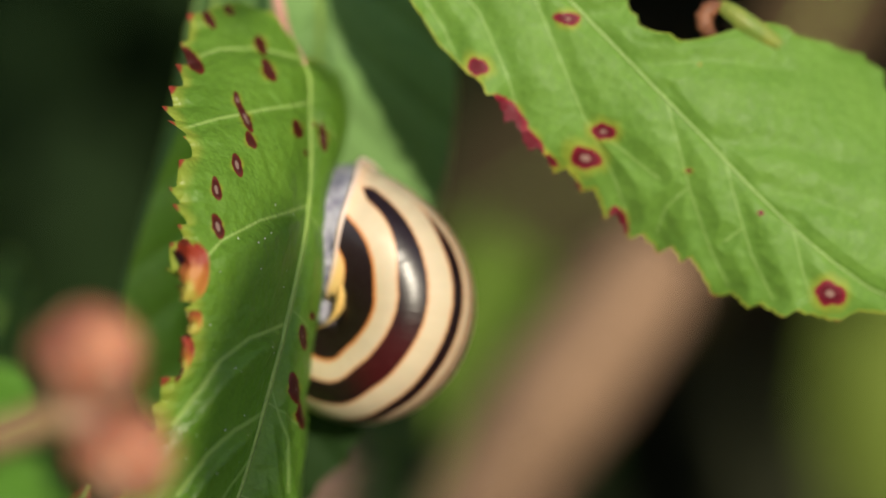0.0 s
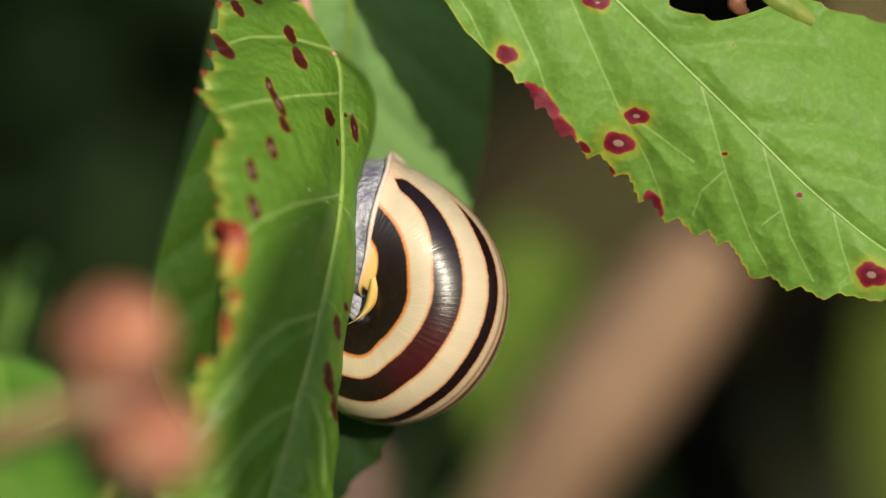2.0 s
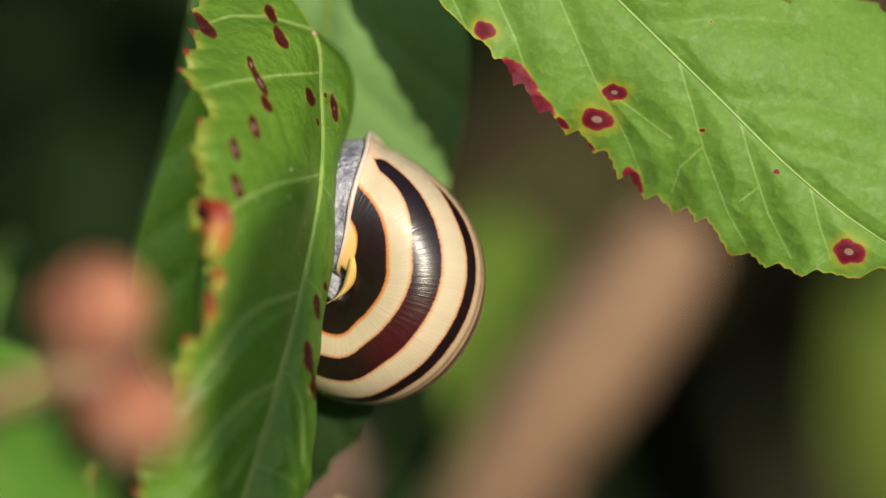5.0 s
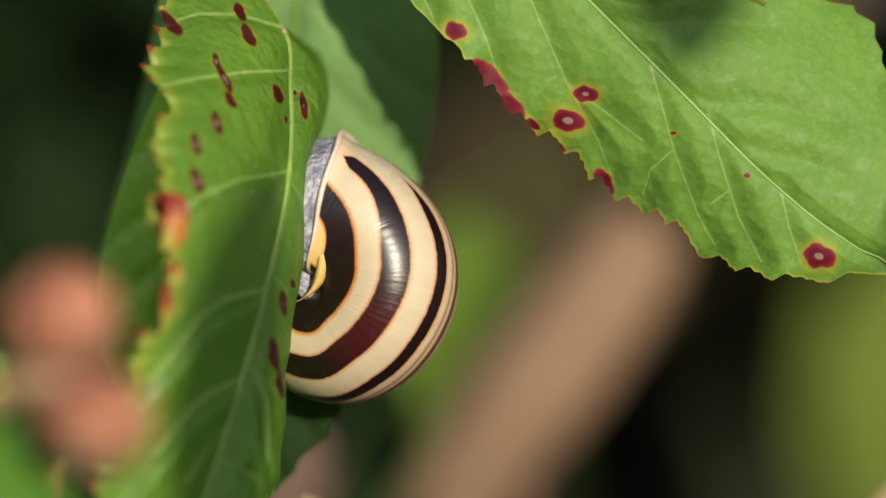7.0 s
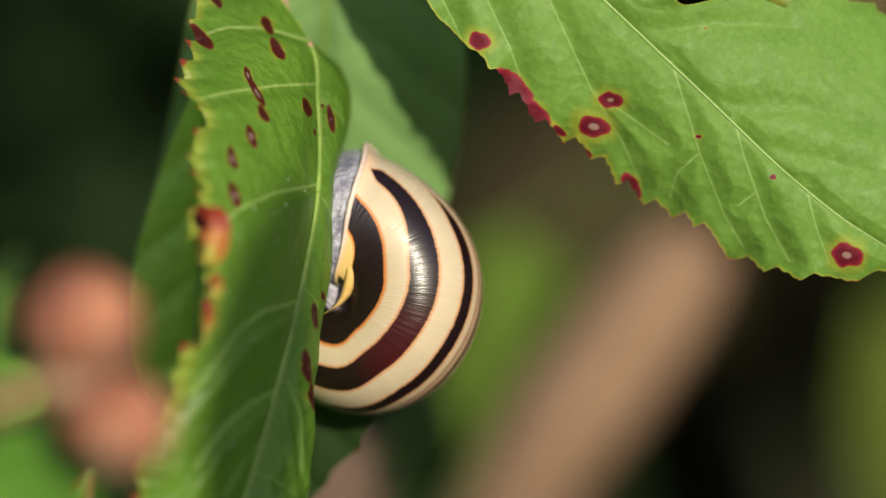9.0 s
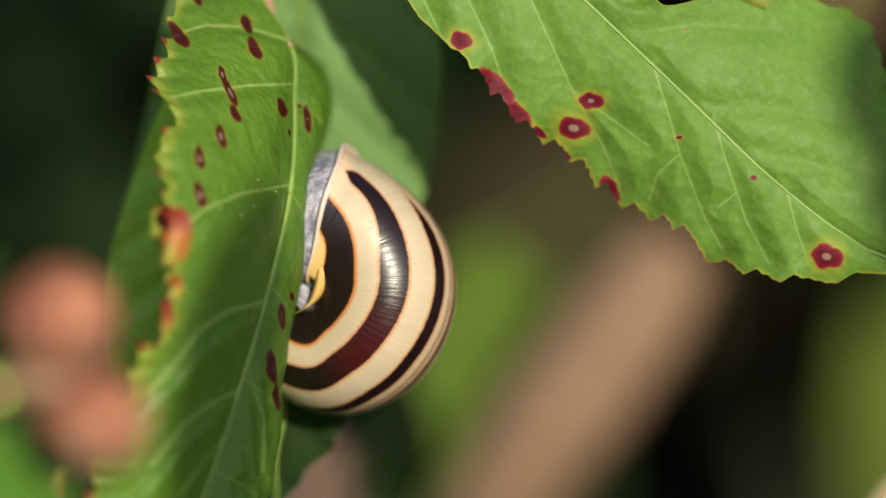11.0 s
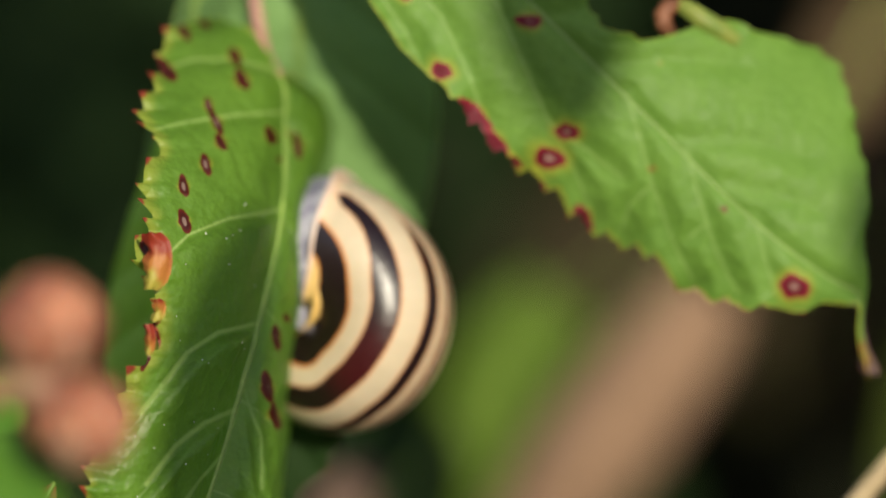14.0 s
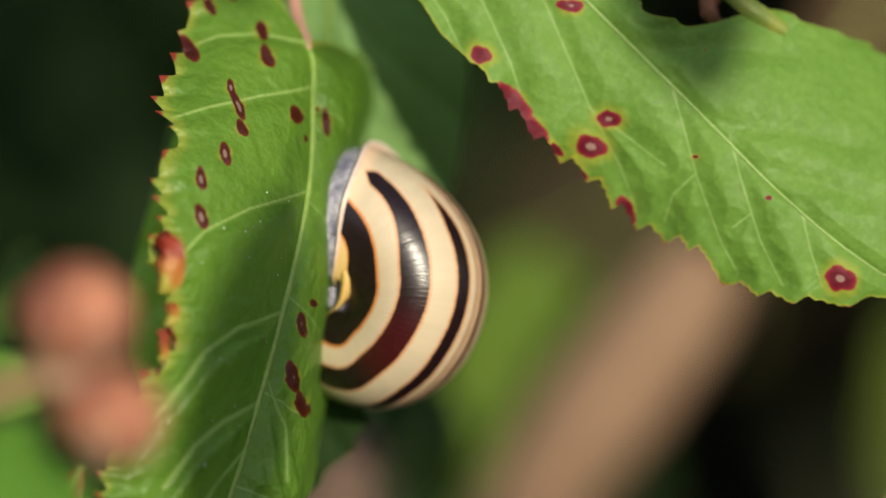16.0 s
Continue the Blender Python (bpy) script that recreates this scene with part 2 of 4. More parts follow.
def shell_material():
    """Glossy shell: cream ground, dark spiral bands with amber borders, fine growth lines across them."""
    n = Nodes("banded_shell")
    p = n.place()
    girth, turn, mouth = n.attr("girth"), n.attr("turn"), n.attr("mouth")      # degrees round the tube; degrees along the whorl
    lines = n.add("CombineXYZ", ((0, n.math("MULTIPLY", turn, 1.0)), (1, n.math("MULTIPLY", girth, 0.018)), (2, 0.0))).outputs[0]
    growth = n.noise(1.5, 4, 0.6, lines)
    coarse = n.noise(0.11, 3, 0.5, lines)
    wander = n.math("MULTIPLY", n.math("SUBTRACT", n.noise(0.9, 3, 0.6, lines), 0.5), 3.0)
    g = n.math("ADD", n.math("MULTIPLY", girth, n.step(turn, -75.0, 4.0, 1.0, 1.36)), wander)
    g = n.math("SUBTRACT", g, n.math("MULTIPLY", n.step(turn, -65.0, -125.0, 0.0, 9.5), n.step(turn, -174.0, -140.0)))
    cream = n.mix(n.step(coarse, 0.3, 0.7), rgb(0.56, 0.465, 0.325), rgb(0.52, 0.43, 0.30))
    cream = n.mix(n.math("MULTIPLY", n.step(growth, 0.55, 0.85), 0.15), cream, rgb(0.55, 0.38, 0.16))
    cream = n.mix(n.step(g, 84.0, 150.0, 0.0, 0.75), cream, rgb(0.78, 0.50, 0.14))
    near_lip = n.step(mouth, -9.0, -1.0)
    cream = n.mix(near_lip, cream, rgb(0.72, 0.50, 0.34))
    colour = cream
    dark = n.mix(n.math("MULTIPLY", n.math("MULTIPLY", n.step(turn, -80.0, -112.0), n.step(turn, -168.0, -132.0)), n.math("MULTIPLY", n.step(girth, 98.0, 86.0), n.step(girth, 46.0, 54.0))), rgb(0.011, 0.004, 0.005), rgb(0.042, 0.004, 0.005))
    for middle, half, stop, fade, squeeze, strength in ((121.5, 23.5, 3.0, 6.0, 7.0, 1.0), (61.0, 13.5, -4.0, 6.0, 4.0, 1.0), (15.0, 6.8, -26.0, 30.0, 0.0, 1.0), (-2.5, 1.6, -3.0, 6.0, 0.0, 0.6), (-14.0, 4.5, -3.0, 6.0, 0.0, 0.85), (-40.0, 9.0, -3.0, 6.0, 0.0, 0.9)):
        off = n.math("ABSOLUTE", n.math("SUBTRACT", g, middle))
        start = -34.0 if middle > 100 else -60.0
        if squeeze:                                                 # the band narrows on its inner side towards the lip
            off = n.math("ABSOLUTE", n.math("SUBTRACT", g, n.step(mouth, start, start / 4, middle, middle - squeeze)))
            off = n.math("ADD", off, n.step(mouth, start, start / 4, 0.0, squeeze))
        off = n.math("ADD", off, n.step(mouth, stop - fade, stop + 5.0, 0.0, half * 1.3))
        amber = n.math("MULTIPLY", n.step(off, half + 0.3, half + (5.0 if middle > 100 else 3.4), 0.9, 0.0), strength * (1.0 if middle > 100 else 0.65))
        colour = n.mix(amber, colour, rgb(0.56, 0.17, 0.018))
        colour = n.mix(n.math("MULTIPLY", n.step(off, half - 1.6, half + 0.6, 1.0, 0.0), strength), colour, dark)
    colour = n.mix(n.math("MULTIPLY", n.step(girth, 142.0, 148.0), n.step(turn, -22.0, -32.0)), colour, dark)
    relief = n.bump(n.noise(0.5, 3, 0.6, lines), 0.17, 0.0002)
    relief = n.bump(n.noise(1.3, 2.0, 0.55, lines), 0.2, 0.0001, relief)
    relief = n.bump(n.noise(700, 4, 0.6, p), 0.05, 0.0001, relief)
    body = n.add("BsdfPrincipled", (("Base Color", colour), ("Roughness", n.step(n.noise(900, 3, vector=p), 0.3, 0.7, 0.2, 0.32)),
                                    ("Specular IOR Level", 0.08), ("Coat Weight", 0.85), ("Coat IOR", 1.58), ("Coat Roughness", 0.31), ("Normal", relief), ("Coat Normal", relief),
                                    ("Subsurface Weight", 0.06), ("Subsurface Scale", 0.001)))
    return n.end(body.outputs[0])


M_SHELL = shell_material()
M_INNER = matter("amber_lip", rgb(0.66, 0.42, 0.13), rgb(0.74, 0.50, 0.18), 500, rough=0.4, depth=0.00005)
M_LIP = matter("shell_lip", rgb(0.62, 0.46, 0.40), rgb(0.74, 0.60, 0.52), 500, rough=0.35, depth=0.0001)
M_MANTLE = matter("snail_mantle", rgb(0.20, 0.19, 0.28), rgb(0.60, 0.58, 0.68), 480, rough=0.25, relief=0.9, depth=0.0006, coat=0.6)
M_LEAF_A = leaf_material("shell_leaf_green", rgb(0.112, 0.232, 0.022), rgb(0.142, 0.278, 0.030), rgb(0.36, 0.52, 0.14), 0.42, 0.42, hue=rgb(0.38, 0.70, 0.06), lesion=(rgb(0.16, 0.017, 0.008), rgb(0.05, 0.010, 0.006)), crumple=0.1, quilt=0.6, pale=0.95, broad=0.2, edge=rgb(0.34, 0.40, 0.055))
M_LEAF_B = leaf_material("spotted_leaf_green", rgb(0.108, 0.221, 0.030), rgb(0.131, 0.254, 0.038), rgb(0.31, 0.46, 0.145), 0.2, 0.55, shine=0.28, lesion=(rgb(0.25, 0.014, 0.03), rgb(0.095, 0.007, 0.016)), pale=0.75, broad=0.17)
M_LEAF_C = leaf_material("back_leaf_green", rgb(0.18, 0.325, 0.11), rgb(0.21, 0.365, 0.125), rgb(0.24, 0.38, 0.12), 0.25, 0.45, shine=0.15)
M_LEAF_D = leaf_material("side_leaf_green", rgb(0.075, 0.19, 0.015), rgb(0.095, 0.24, 0.02), rgb(0.2, 0.36, 0.05), 0.3, 0.5)
# dimmed green: the leaf tip would be sunlit here, so its shade is painted
M_DEEP = leaf_material("shade_dimmed_green", rgb(0.030, 0.075, 0.010), rgb(0.042, 0.10, 0.014), rgb(0.06, 0.12, 0.025), 0.2, 0.6, shine=0.2)
# shadow under the snail, put into this leaf's own green
M_DIM = leaf_material("shade_darkened_green", rgb(0.011, 0.029, 0.006), rgb(0.016, 0.038, 0.008), rgb(0.02, 0.045, 0.012), 0.2, 0.7, shine=0.15, edge=rgb(0.02, 0.045, 0.01))
# green raised to make up for sunlight that the front leaf blocks
M_LIGHTENED = leaf_material("sun_lightened_green", rgb(0.33, 0.57, 0.075), rgb(0.38, 0.61, 0.09), rgb(0.33, 0.54, 0.09), 0.3, 0.5, edge=rgb(0.36, 0.56, 0.08))
M_RIB = matter("midrib_green", rgb(0.19, 0.31, 0.05), rgb(0.26, 0.38, 0.075), 300, rough=0.5, depth=0.0001)
M_PALERIB = matter("pale_midrib", rgb(0.21, 0.33, 0.085), rgb(0.27, 0.40, 0.12), 300, rough=0.5, depth=0.0001)
M_TIP = matter("dried_tip", rgb(0.035, 0.016, 0.013), rgb(0.10, 0.04, 0.035), 300, rough=0.6, depth=0.0002)
M_ROLL = matter("rolled_strip", rgb(0.13, 0.20, 0.03), rgb(0.24, 0.25, 0.045), 400, rough=0.55, depth=0.0002)
M_CURL = matter("dried_curl", rgb(0.05, 0.022, 0.014), rgb(0.30, 0.11, 0.045), 260, rough=0.6, depth=0.0003)
M_PINK = matter("pink_petiole", rgb(0.42, 0.20, 0.16), rgb(0.55, 0.30, 0.24), 300, rough=0.5, depth=0.0001)
M_BUD = matter("rust_bud", rgb(0.20, 0.055, 0.035), rgb(0.54, 0.23, 0.125), 240, rough=0.5, relief=0.7, depth=0.0010, wax=0.1)
M_SEPAL = matter("pale_sepal", rgb(0.30, 0.17, 0.11), rgb(0.40, 0.25, 0.17), 400, rough=0.7, depth=0.0003)
M_TWIG = matter("bud_stalk", rgb(0.20, 0.12, 0.055), rgb(0.26, 0.16, 0.08), 300, rough=0.7)


def flap_material():
    n = Nodes("reddened_flap")
    p = n.place()
    age = n.math("ADD", n.attr("age"), n.math("MULTIPLY", n.math("SUBTRACT", n.noise(700, 4, vector=p), 0.5), 0.7))
    tone = n.mix(n.step(age, 0.2, 0.55), rgb(0.30, 0.035, 0.014), rgb(0.50, 0.19, 0.04))
    tone = n.mix(n.step(age, 0.6, 0.95), tone, rgb(0.44, 0.38, 0.06))
    bump = n.bump(n.noise(1800, 4, 0.6, p), 0.4, 0.0003)
    body = n.add("BsdfPrincipled", (("Base Color", tone), ("Roughness", 0.5), ("Normal", bump)))
    glow = n.add("BsdfTranslucent", (("Color", tone),))
    return n.end(n.add("MixShader", ((0, 0.3), (1, body.outputs[0]), (2, glow.outputs[0]))).outputs[0])


M_FLAP = flap_material()
M_SPECK = matter("pale_dust", rgb(0.7, 0.7, 0.66), rgb(0.82, 0.82, 0.8), 900, rough=0.3, depth=0.00002)
M_CANE = matter("dead_cane", rgb(0.225, 0.137, 0.083), rgb(0.30, 0.185, 0.115), 60, rough=0.85, depth=0.001)
M_STRAW = matter("straw_stem", rgb(0.32, 0.23, 0.12), rgb(0.43, 0.33, 0.19), 200, rough=0.7)
# dead cane brown at half strength: low shade painted into the short cane
M_SHADECANE = matter("shade_darkened_cane", rgb(0.10, 0.062, 0.045), rgb(0.15, 0.095, 0.07), 60, rough=0.9, depth=0.001)
M_SOIL = matter("dark_soil", rgb(0.020, 0.015, 0.010), rgb(0.045, 0.032, 0.022), 12, rough=0.95, depth=0.01)
# leaf green taken far down: the hollow's shade is put into the colour
M_SHADE = plain_leaf_material("shade_darkened_leaves", rgb(0.013, 0.034, 0.007), rgb(0.019, 0.044, 0.010), 0.2, 0.8)
# deep shade behind the cane, painted as a near-black brown-green
M_DARK = plain_leaf_material("shade_darkened_litter", rgb(0.022, 0.025, 0.013), rgb(0.033, 0.036, 0.019), 0.05, 0.9)
# lit counterpart of M_SHADE: the sun-to-shade contrast is put into the two greens
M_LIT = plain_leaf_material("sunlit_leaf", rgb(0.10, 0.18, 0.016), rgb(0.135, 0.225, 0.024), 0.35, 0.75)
M_RUSTLEAF = plain_leaf_material("reddened_leaf", rgb(0.26, 0.03, 0.02), rgb(0.36, 0.07, 0.03), 0.3)
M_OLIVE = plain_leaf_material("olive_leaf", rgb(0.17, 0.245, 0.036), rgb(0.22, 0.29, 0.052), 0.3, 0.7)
# darker copy of the dead leaf brown, with shade in the colour
M_UMBER = plain_leaf_material("shade_darkened_brown", rgb(0.034, 0.026, 0.012), rgb(0.05, 0.038, 0.018), 0.1, 0.9)
M_BROWN = plain_leaf_material("dead_brown_leaf", rgb(0.085, 0.055, 0.028), rgb(0.12, 0.08, 0.04), 0.2, 0.8)


# ---- building helpers; plans are in millimetres ----
REACH = 420.0


def spread(x, z, y):
    """Plan place (x, z) on the plane through the shell, carried to the depth y behind it, in millimetres."""
    k = 1 + np.asarray(y, float) / REACH
    return np.asarray(x, float) * k, np.asarray(y, float) + 0 * k, np.asarray(z, float) * k


def spot_at(x, z, y):
    a, b, c = spread(x, z, y)
    return Vector((float(a), float(b), float(c)))


def smooth(keys, at):
    """A smooth curve through (place, value) keys."""
    k = np.array(sorted(keys), float)
    x, v = k[:, 0], k[:, 1]
    m = np.gradient(v, x)
    at = np.clip(np.asarray(at, float), x[0], x[-1])
    i = np.clip(np.searchsorted(x, at) - 1, 0, len(x) - 2)
    h = x[i + 1] - x[i]
    t = (at - x[i]) / h
    return ((2 * t**3 - 3 * t**2 + 1) * v[i] + (t**3 - 2 * t**2 + t) * h * m[i] + (-2 * t**3 + 3 * t**2) * v[i + 1] + (t**3 - t**2) * h * m[i + 1])


def thing(name, base, label, category, group="", kind=""):
    ob = new(name)
    ob.empty_display_size = 0.005
    ob.location = (base[0] / 1000, base[1] / 1000, base[2] / 1000 + HEIGHT)
    ob["base_x"], ob["base_y"], ob["base_z"] = float(base[0]), float(base[1]), float(base[2])
    return tagged(ob, label, category, group, kind)


def base_of(ob):
    top = ob
    while top.parent:
        top = top.parent
    return np.array([top["base_x"], top["base_y"], top["base_z"]])


def part(name, verts, faces, material, parent, label="", attributes=None, kind=""):
    """One mesh under a thing or part, from places in millimetres."""
    verts = (np.asarray(verts, float).reshape(-1, 3) - base_of(parent)) / 1000
    me = bpy.data.meshes.new(name)
    me.from_pydata(verts.tolist(), [], faces if isinstance(faces, list) else faces.tolist())
    for key, values in (attributes or {}).items():
        me.attributes.new(key, "FLOAT", "POINT").data.foreach_set("value", np.asarray(values, np.float32).ravel())
    me.shade_smooth()
    me.materials.append(material)
    me.update()
    ob = new(name, me)
    ob.parent = parent
    return tagged(ob, label, kind=kind)


def grid_faces(rows, cols, wrap=False):
    i, j = np.meshgrid(np.arange(rows - 1), np.arange(cols if wrap else cols - 1), indexing="ij")
    k = (j + 1) % cols
    return np.stack([i * cols + j, i * cols + k, (i + 1) * cols + k, (i + 1) * cols + j], -1).reshape(-1, 4)


def tube(points, radii, sides=10, rough=0.0, seed=3):
    """Verts and faces of a closed round stem along points."""
    pts = [Vector(p) for p in points]
    rng = np.random.default_rng(seed)
    verts = []
    up = Vector((0.13, 0.9, 0.31))
    for i, p in enumerate(pts):
        way = (pts[min(i + 1, len(pts) - 1)] - pts[max(i - 1, 0)]).normalized()
        side = way.cross(up).normalized()
        other = side.cross(way)
        for k in range(sides):
            a = 2 * math.pi * k / sides
            r = radii[i] * (1 + rough * rng.uniform(-1, 1))
            verts.append(p + side * (math.cos(a) * r) + other * (math.sin(a) * r))
    faces = [list(f) for f in grid_faces(len(pts), sides, True).tolist()]
    faces.append(list(range(sides))[::-1])
    faces.append([len(verts) - sides + k for k in range(sides)])
    return [tuple(v) for v in verts], faces


def along(points, n):
    """n places on a smooth curve through the given ones."""
    p = np.array(points, float)
    t = np.concatenate([[0], np.cumsum(np.linalg.norm(np.diff(p, axis=0), axis=1) ** 0.7)])
    s = np.linspace(0, t[-1], n)
    return np.stack([smooth(list(zip(t, p[:, i])), s) for i in range(p.shape[1])], 1)


def segment_distance(x, z, line):
    """Distance in the plan from each place to a line of points."""
    best = np.full(x.shape, 1e9)
    for (ax, az), (bx, bz) in zip(line[:-1], line[1:]):
        dx, dz = bx - ax, bz - az
        t = np.clip(((x - ax) * dx + (z - az) * dz) / (dx * dx + dz * dz), 0, 1)
        best = np.minimum(best, np.hypot(x - ax - t * dx, z - az - t * dz))
    return best


def lesions(x, z, marks):
    """Fields for the red marks: 1 on their rim; rows of x, z, half length, half width, lean in degrees, ring, pale core."""
    spot, halo, core = np.full(x.shape, 9.0), np.full(x.shape, 9.0), np.full(x.shape, 9.0)
    for cx, cz, a, b, lean, ring, pale in marks:
        c, s = math.cos(radians(lean)), math.sin(radians(lean))
        p, q = (x - cx) * c + (z - cz) * s, -(x - cx) * s + (z - cz) * c
        wob = 1 + 0.07 * np.sin(3 * np.arctan2(q, p) + cx * 5) + 0.05 * np.sin(5 * np.arctan2(q, p) + cz * 7)
        r = np.hypot(p / a, q / b) / wob
        spot = np.minimum(spot, r)
        if ring:
            halo = np.minimum(halo, np.maximum((np.hypot(p, q) - 0.6 * min(a, b)) / ring, r * 0.55))
        if pale:
            core = np.minimum(core, np.hypot(p / a, q / b) / pale)
    return spot, halo, core


def teeth(at, seed, spacing, jitter=0.35, lean=0.65, tips=()):
    """A row of uneven pointed teeth along a margin: 0 in the notches, up to 1 on the points."""
    rng = np.random.default_rng(seed)
    lo, hi = float(np.min(at)) - spacing, float(np.max(at)) + spacing
    edges, sizes = [lo], []
    while edges[-1] < hi:
        edges.append(edges[-1] + spacing * rng.uniform(1 - jitter, 1 + jitter))
        sizes.append(rng.uniform(0.45, 1.0))
    if tips:
        edges = [k + 0.45 for k in tips]
        sizes = [rng.uniform(0.7, 1.0) for _ in edges[1:]]
    edges, sizes = np.array(edges), np.array(sizes)
    i = np.clip(np.searchsorted(edges, at) - 1, 0, len(sizes) - 1)
    t = (at - edges[i]) / (edges[i + 1] - edges[i])
    shape = np.where(t < lean, (t / lean) ** 1.6, ((1 - t) / (1 - lean)) ** 1.3)
    return shape * sizes[i]


# ---- the leaf that carries the snail ----
LEFT_BASE = (-6.0, 0.0, 3.0)


def shell_leaf():
    leaf = thing("bramble_leaf", LEFT_BASE, "green bramble leaf with dark red lesions, seen obliquely, carrying a snail", "leaf", "bramble leaves")
    inner = [(20.38, -14.13), (19.70, -12.10), (18.13, -10.30), (16.46, -9.18), (15.47, -8.64), (10.84, -8.14), (6.34, -8.01), (1.84, -8.41), (-2.65, -9.27), (-7.60, -10.39), (-11.65, -11.43),
             (-16.15, -12.64), (-19.84, -13.77), (-25.15, -15.47), (-30.54, -17.27)]
    outer = [(20.42, -14.48), (20.02, -16.15), (18.49, -17.27), (16.46, -17.99), (13.99, -18.40), (12.19, -18.67), (9.85, -17.50), (6.34, -18.08), (3.19, -17.72), (0.04, -18.35), (-2.65, -17.41), (-4.45, -16.91),
             (-7.15, -17.18), (-9.40, -18.71), (-11.65, -19.61), (-14.35, -20.65), (-16.60, -22.22), (-18.85, -22.76), (-21.55, -22.22), (-26.05, -20.42), (-30.54, -17.36)]
    deep = [(20.51, 4.5), (15.56, 3.0), (10.84, 0.8), (6.34, -1.5), (1.84, -4.0), (-2.65, -6.0), (-7.15, -8.0), (-11.65, -9.6), (-16.15, -11.0),
            (-19.84, -12.4), (-30.54, -15.5)]
    tilt = [(20.51, 0.75), (17.14, 0.95), (15.11, 1.25), (10.44, 1.85), (8.05, 2.1), (0.67, 2.25), (-7.15, 2.05), (-17.05, 1.5), (-30.54, 1.1)]
    fold = [(15.47, 0.0), (14.44, 1.5), (12.64, 2.6), (10.84, 2.85), (8.82, 2.5), (6.34, 1.75), (1.84, 1.75), (-2.65, 2.3), (-7.15, 2.5), (-11.65, 3.2),
            (-16.15, 4.2), (-19.84, 5.0), (-25.15, 4.0), (-30.54, 0.2)]
    laterals = [[(-8.82, 15.88), (-12.33, 16.87), (-15.47, 16.87), (-17.95, 16.06)], [(-8.28, 12.42), (-11.88, 12.19), (-15.47, 11.65), (-19.52, 10.62)],
                [(-8.10, 4.32), (-11.88, 3.55), (-14.80, 2.20), (-16.37, 0.49), (-17.95, -2.65)], [(-9.63, -5.04), (-12.78, -5.89), (-15.02, -7.60), (-16.60, -9.85), (-18.62, -12.55)],
                [(-11.43, -12.19), (-14.13, -13.36), (-16.37, -15.25), (-18.62, -18.40)], [(-12.69, -16.15), (-14.80, -18.17), (-16.37, -20.65)], [(-10.98, -9.85), (-9.63, -14.35), (-9.40, -18.85)]]
    n, half = 380, 110
    z = np.linspace(20.38, -30.45, n)
    mid, rim = smooth(inner, z), smooth(outer, z)
    tooth = teeth(z, 5, 1.75, 0.45, 0.8)
    wave = 0.25 * np.sin(z * 1.9) + 0.2 * np.sin(z * 4.3 + 1)
    q = np.linspace(0, 1, half) ** 0.85
    hook = np.clip((q - 0.9) / 0.1, 0, 1) ** 2
    zz = np.repeat(z[:, None], half, 1) + (0.5 * tooth)[:, None] * hook[None, :]
    # near half: from the midrib to the toothed margin that reaches towards the viewer
    x = mid[:, None] + (rim - mid)[:, None] * q[None, :] - (tooth * 1.05 + 0.3 * np.sin(z * 1.1 + 0.7))[:, None] * q[None, :] ** 9
    y = smooth(deep, z)[:, None] - smooth(tilt, z)[:, None] * 8.0 * (1 - np.exp(-np.clip(mid[:, None] - x, 0, None) / 8.0))      # steep at the rib, flatter at the margin
    y = y - ((wave + tooth * 0.5)[:, None] * q[None, :] ** 10)
    away = np.minimum.reduce([segment_distance(x, zz, line) for line in laterals])
    # pleats: below each side vein the blade swells out at once and sinks back slowly towards the next one
    swell = np.zeros_like(x)
    for line in laterals[:5]:
        lx, lz = np.array(line[::-1]).T
        slope = (lz[1] - lz[0]) / (lx[1] - lx[0])
        below = np.where(x < lx[0], lz[0] + slope * (x - lx[0]), np.interp(x, lx, lz)) - zz
        swell = np.maximum(swell, np.where(below > 0, (1 - np.exp(-(below / 0.7) ** 2)) * np.exp(-below / 5.0), 0))
    swell = swell * (1.2 + 1.2 * np.clip((4.0 - z) / 8.0, 0, 1))[:, None] * np.clip((mid[:, None] - x) / 1.8, 0, 1) * (1 - q[None, :] ** 4)
    y_near = y - swell * 0.4
    x = x + swell * 0.75
    marks = [(*(-12.19, 17.14), 0.85, 0.36, -62, 0.5, 0), (*(-11.38, 15.11), 1.03, 0.40, -60, 0.55, 0), (*(-13.81, 13.00), 0.76, 0.25, -72, 0.4, 0.42), (*(-13.05, 11.52), 1.35, 0.29, -60, 0.45, 0.42),
             (*(-12.60, 9.85), 0.76, 0.32, -60, 0.4, 0), (*(-13.63, 8.05), 0.99, 0.36, -72, 0.4, 0.42), (*(-15.20, 6.21), 0.99, 0.36, -75, 0.35, 0.42), (*(-15.02, 3.28), 1.08, 0.40, -72, 0.35, 0.42),
             (*(-9.00, 10.44), 0.81, 0.32, -70, 0.35, 0), (*(-8.37, 8.50), 0.31, 0.11, -80, 0.2, 0), (*(-16.37, 19.21), 0.90, 0.32, -55, 0.45, 0), (*(-14.80, 19.84), 0.54, 0.25, -40, 0.3, 0),
             (*(-17.54, 16.06), 1.35, 0.47, -48, 0.5, 0), (*(-17.36, 0.94), 1.62, 0.79, -62, 1.1, 0), (*(-17.45, -5.58), 1.17, 0.36, -70, 0.7, 0), (*(-17.95, -8.28), 0.81, 0.29, 70, 0.5, 0)]
    spot, halo, core = lesions(x, zz, marks)
    rim_far = (1 - q[None, :]) * np.abs(rim - mid)[:, None] * 1.0
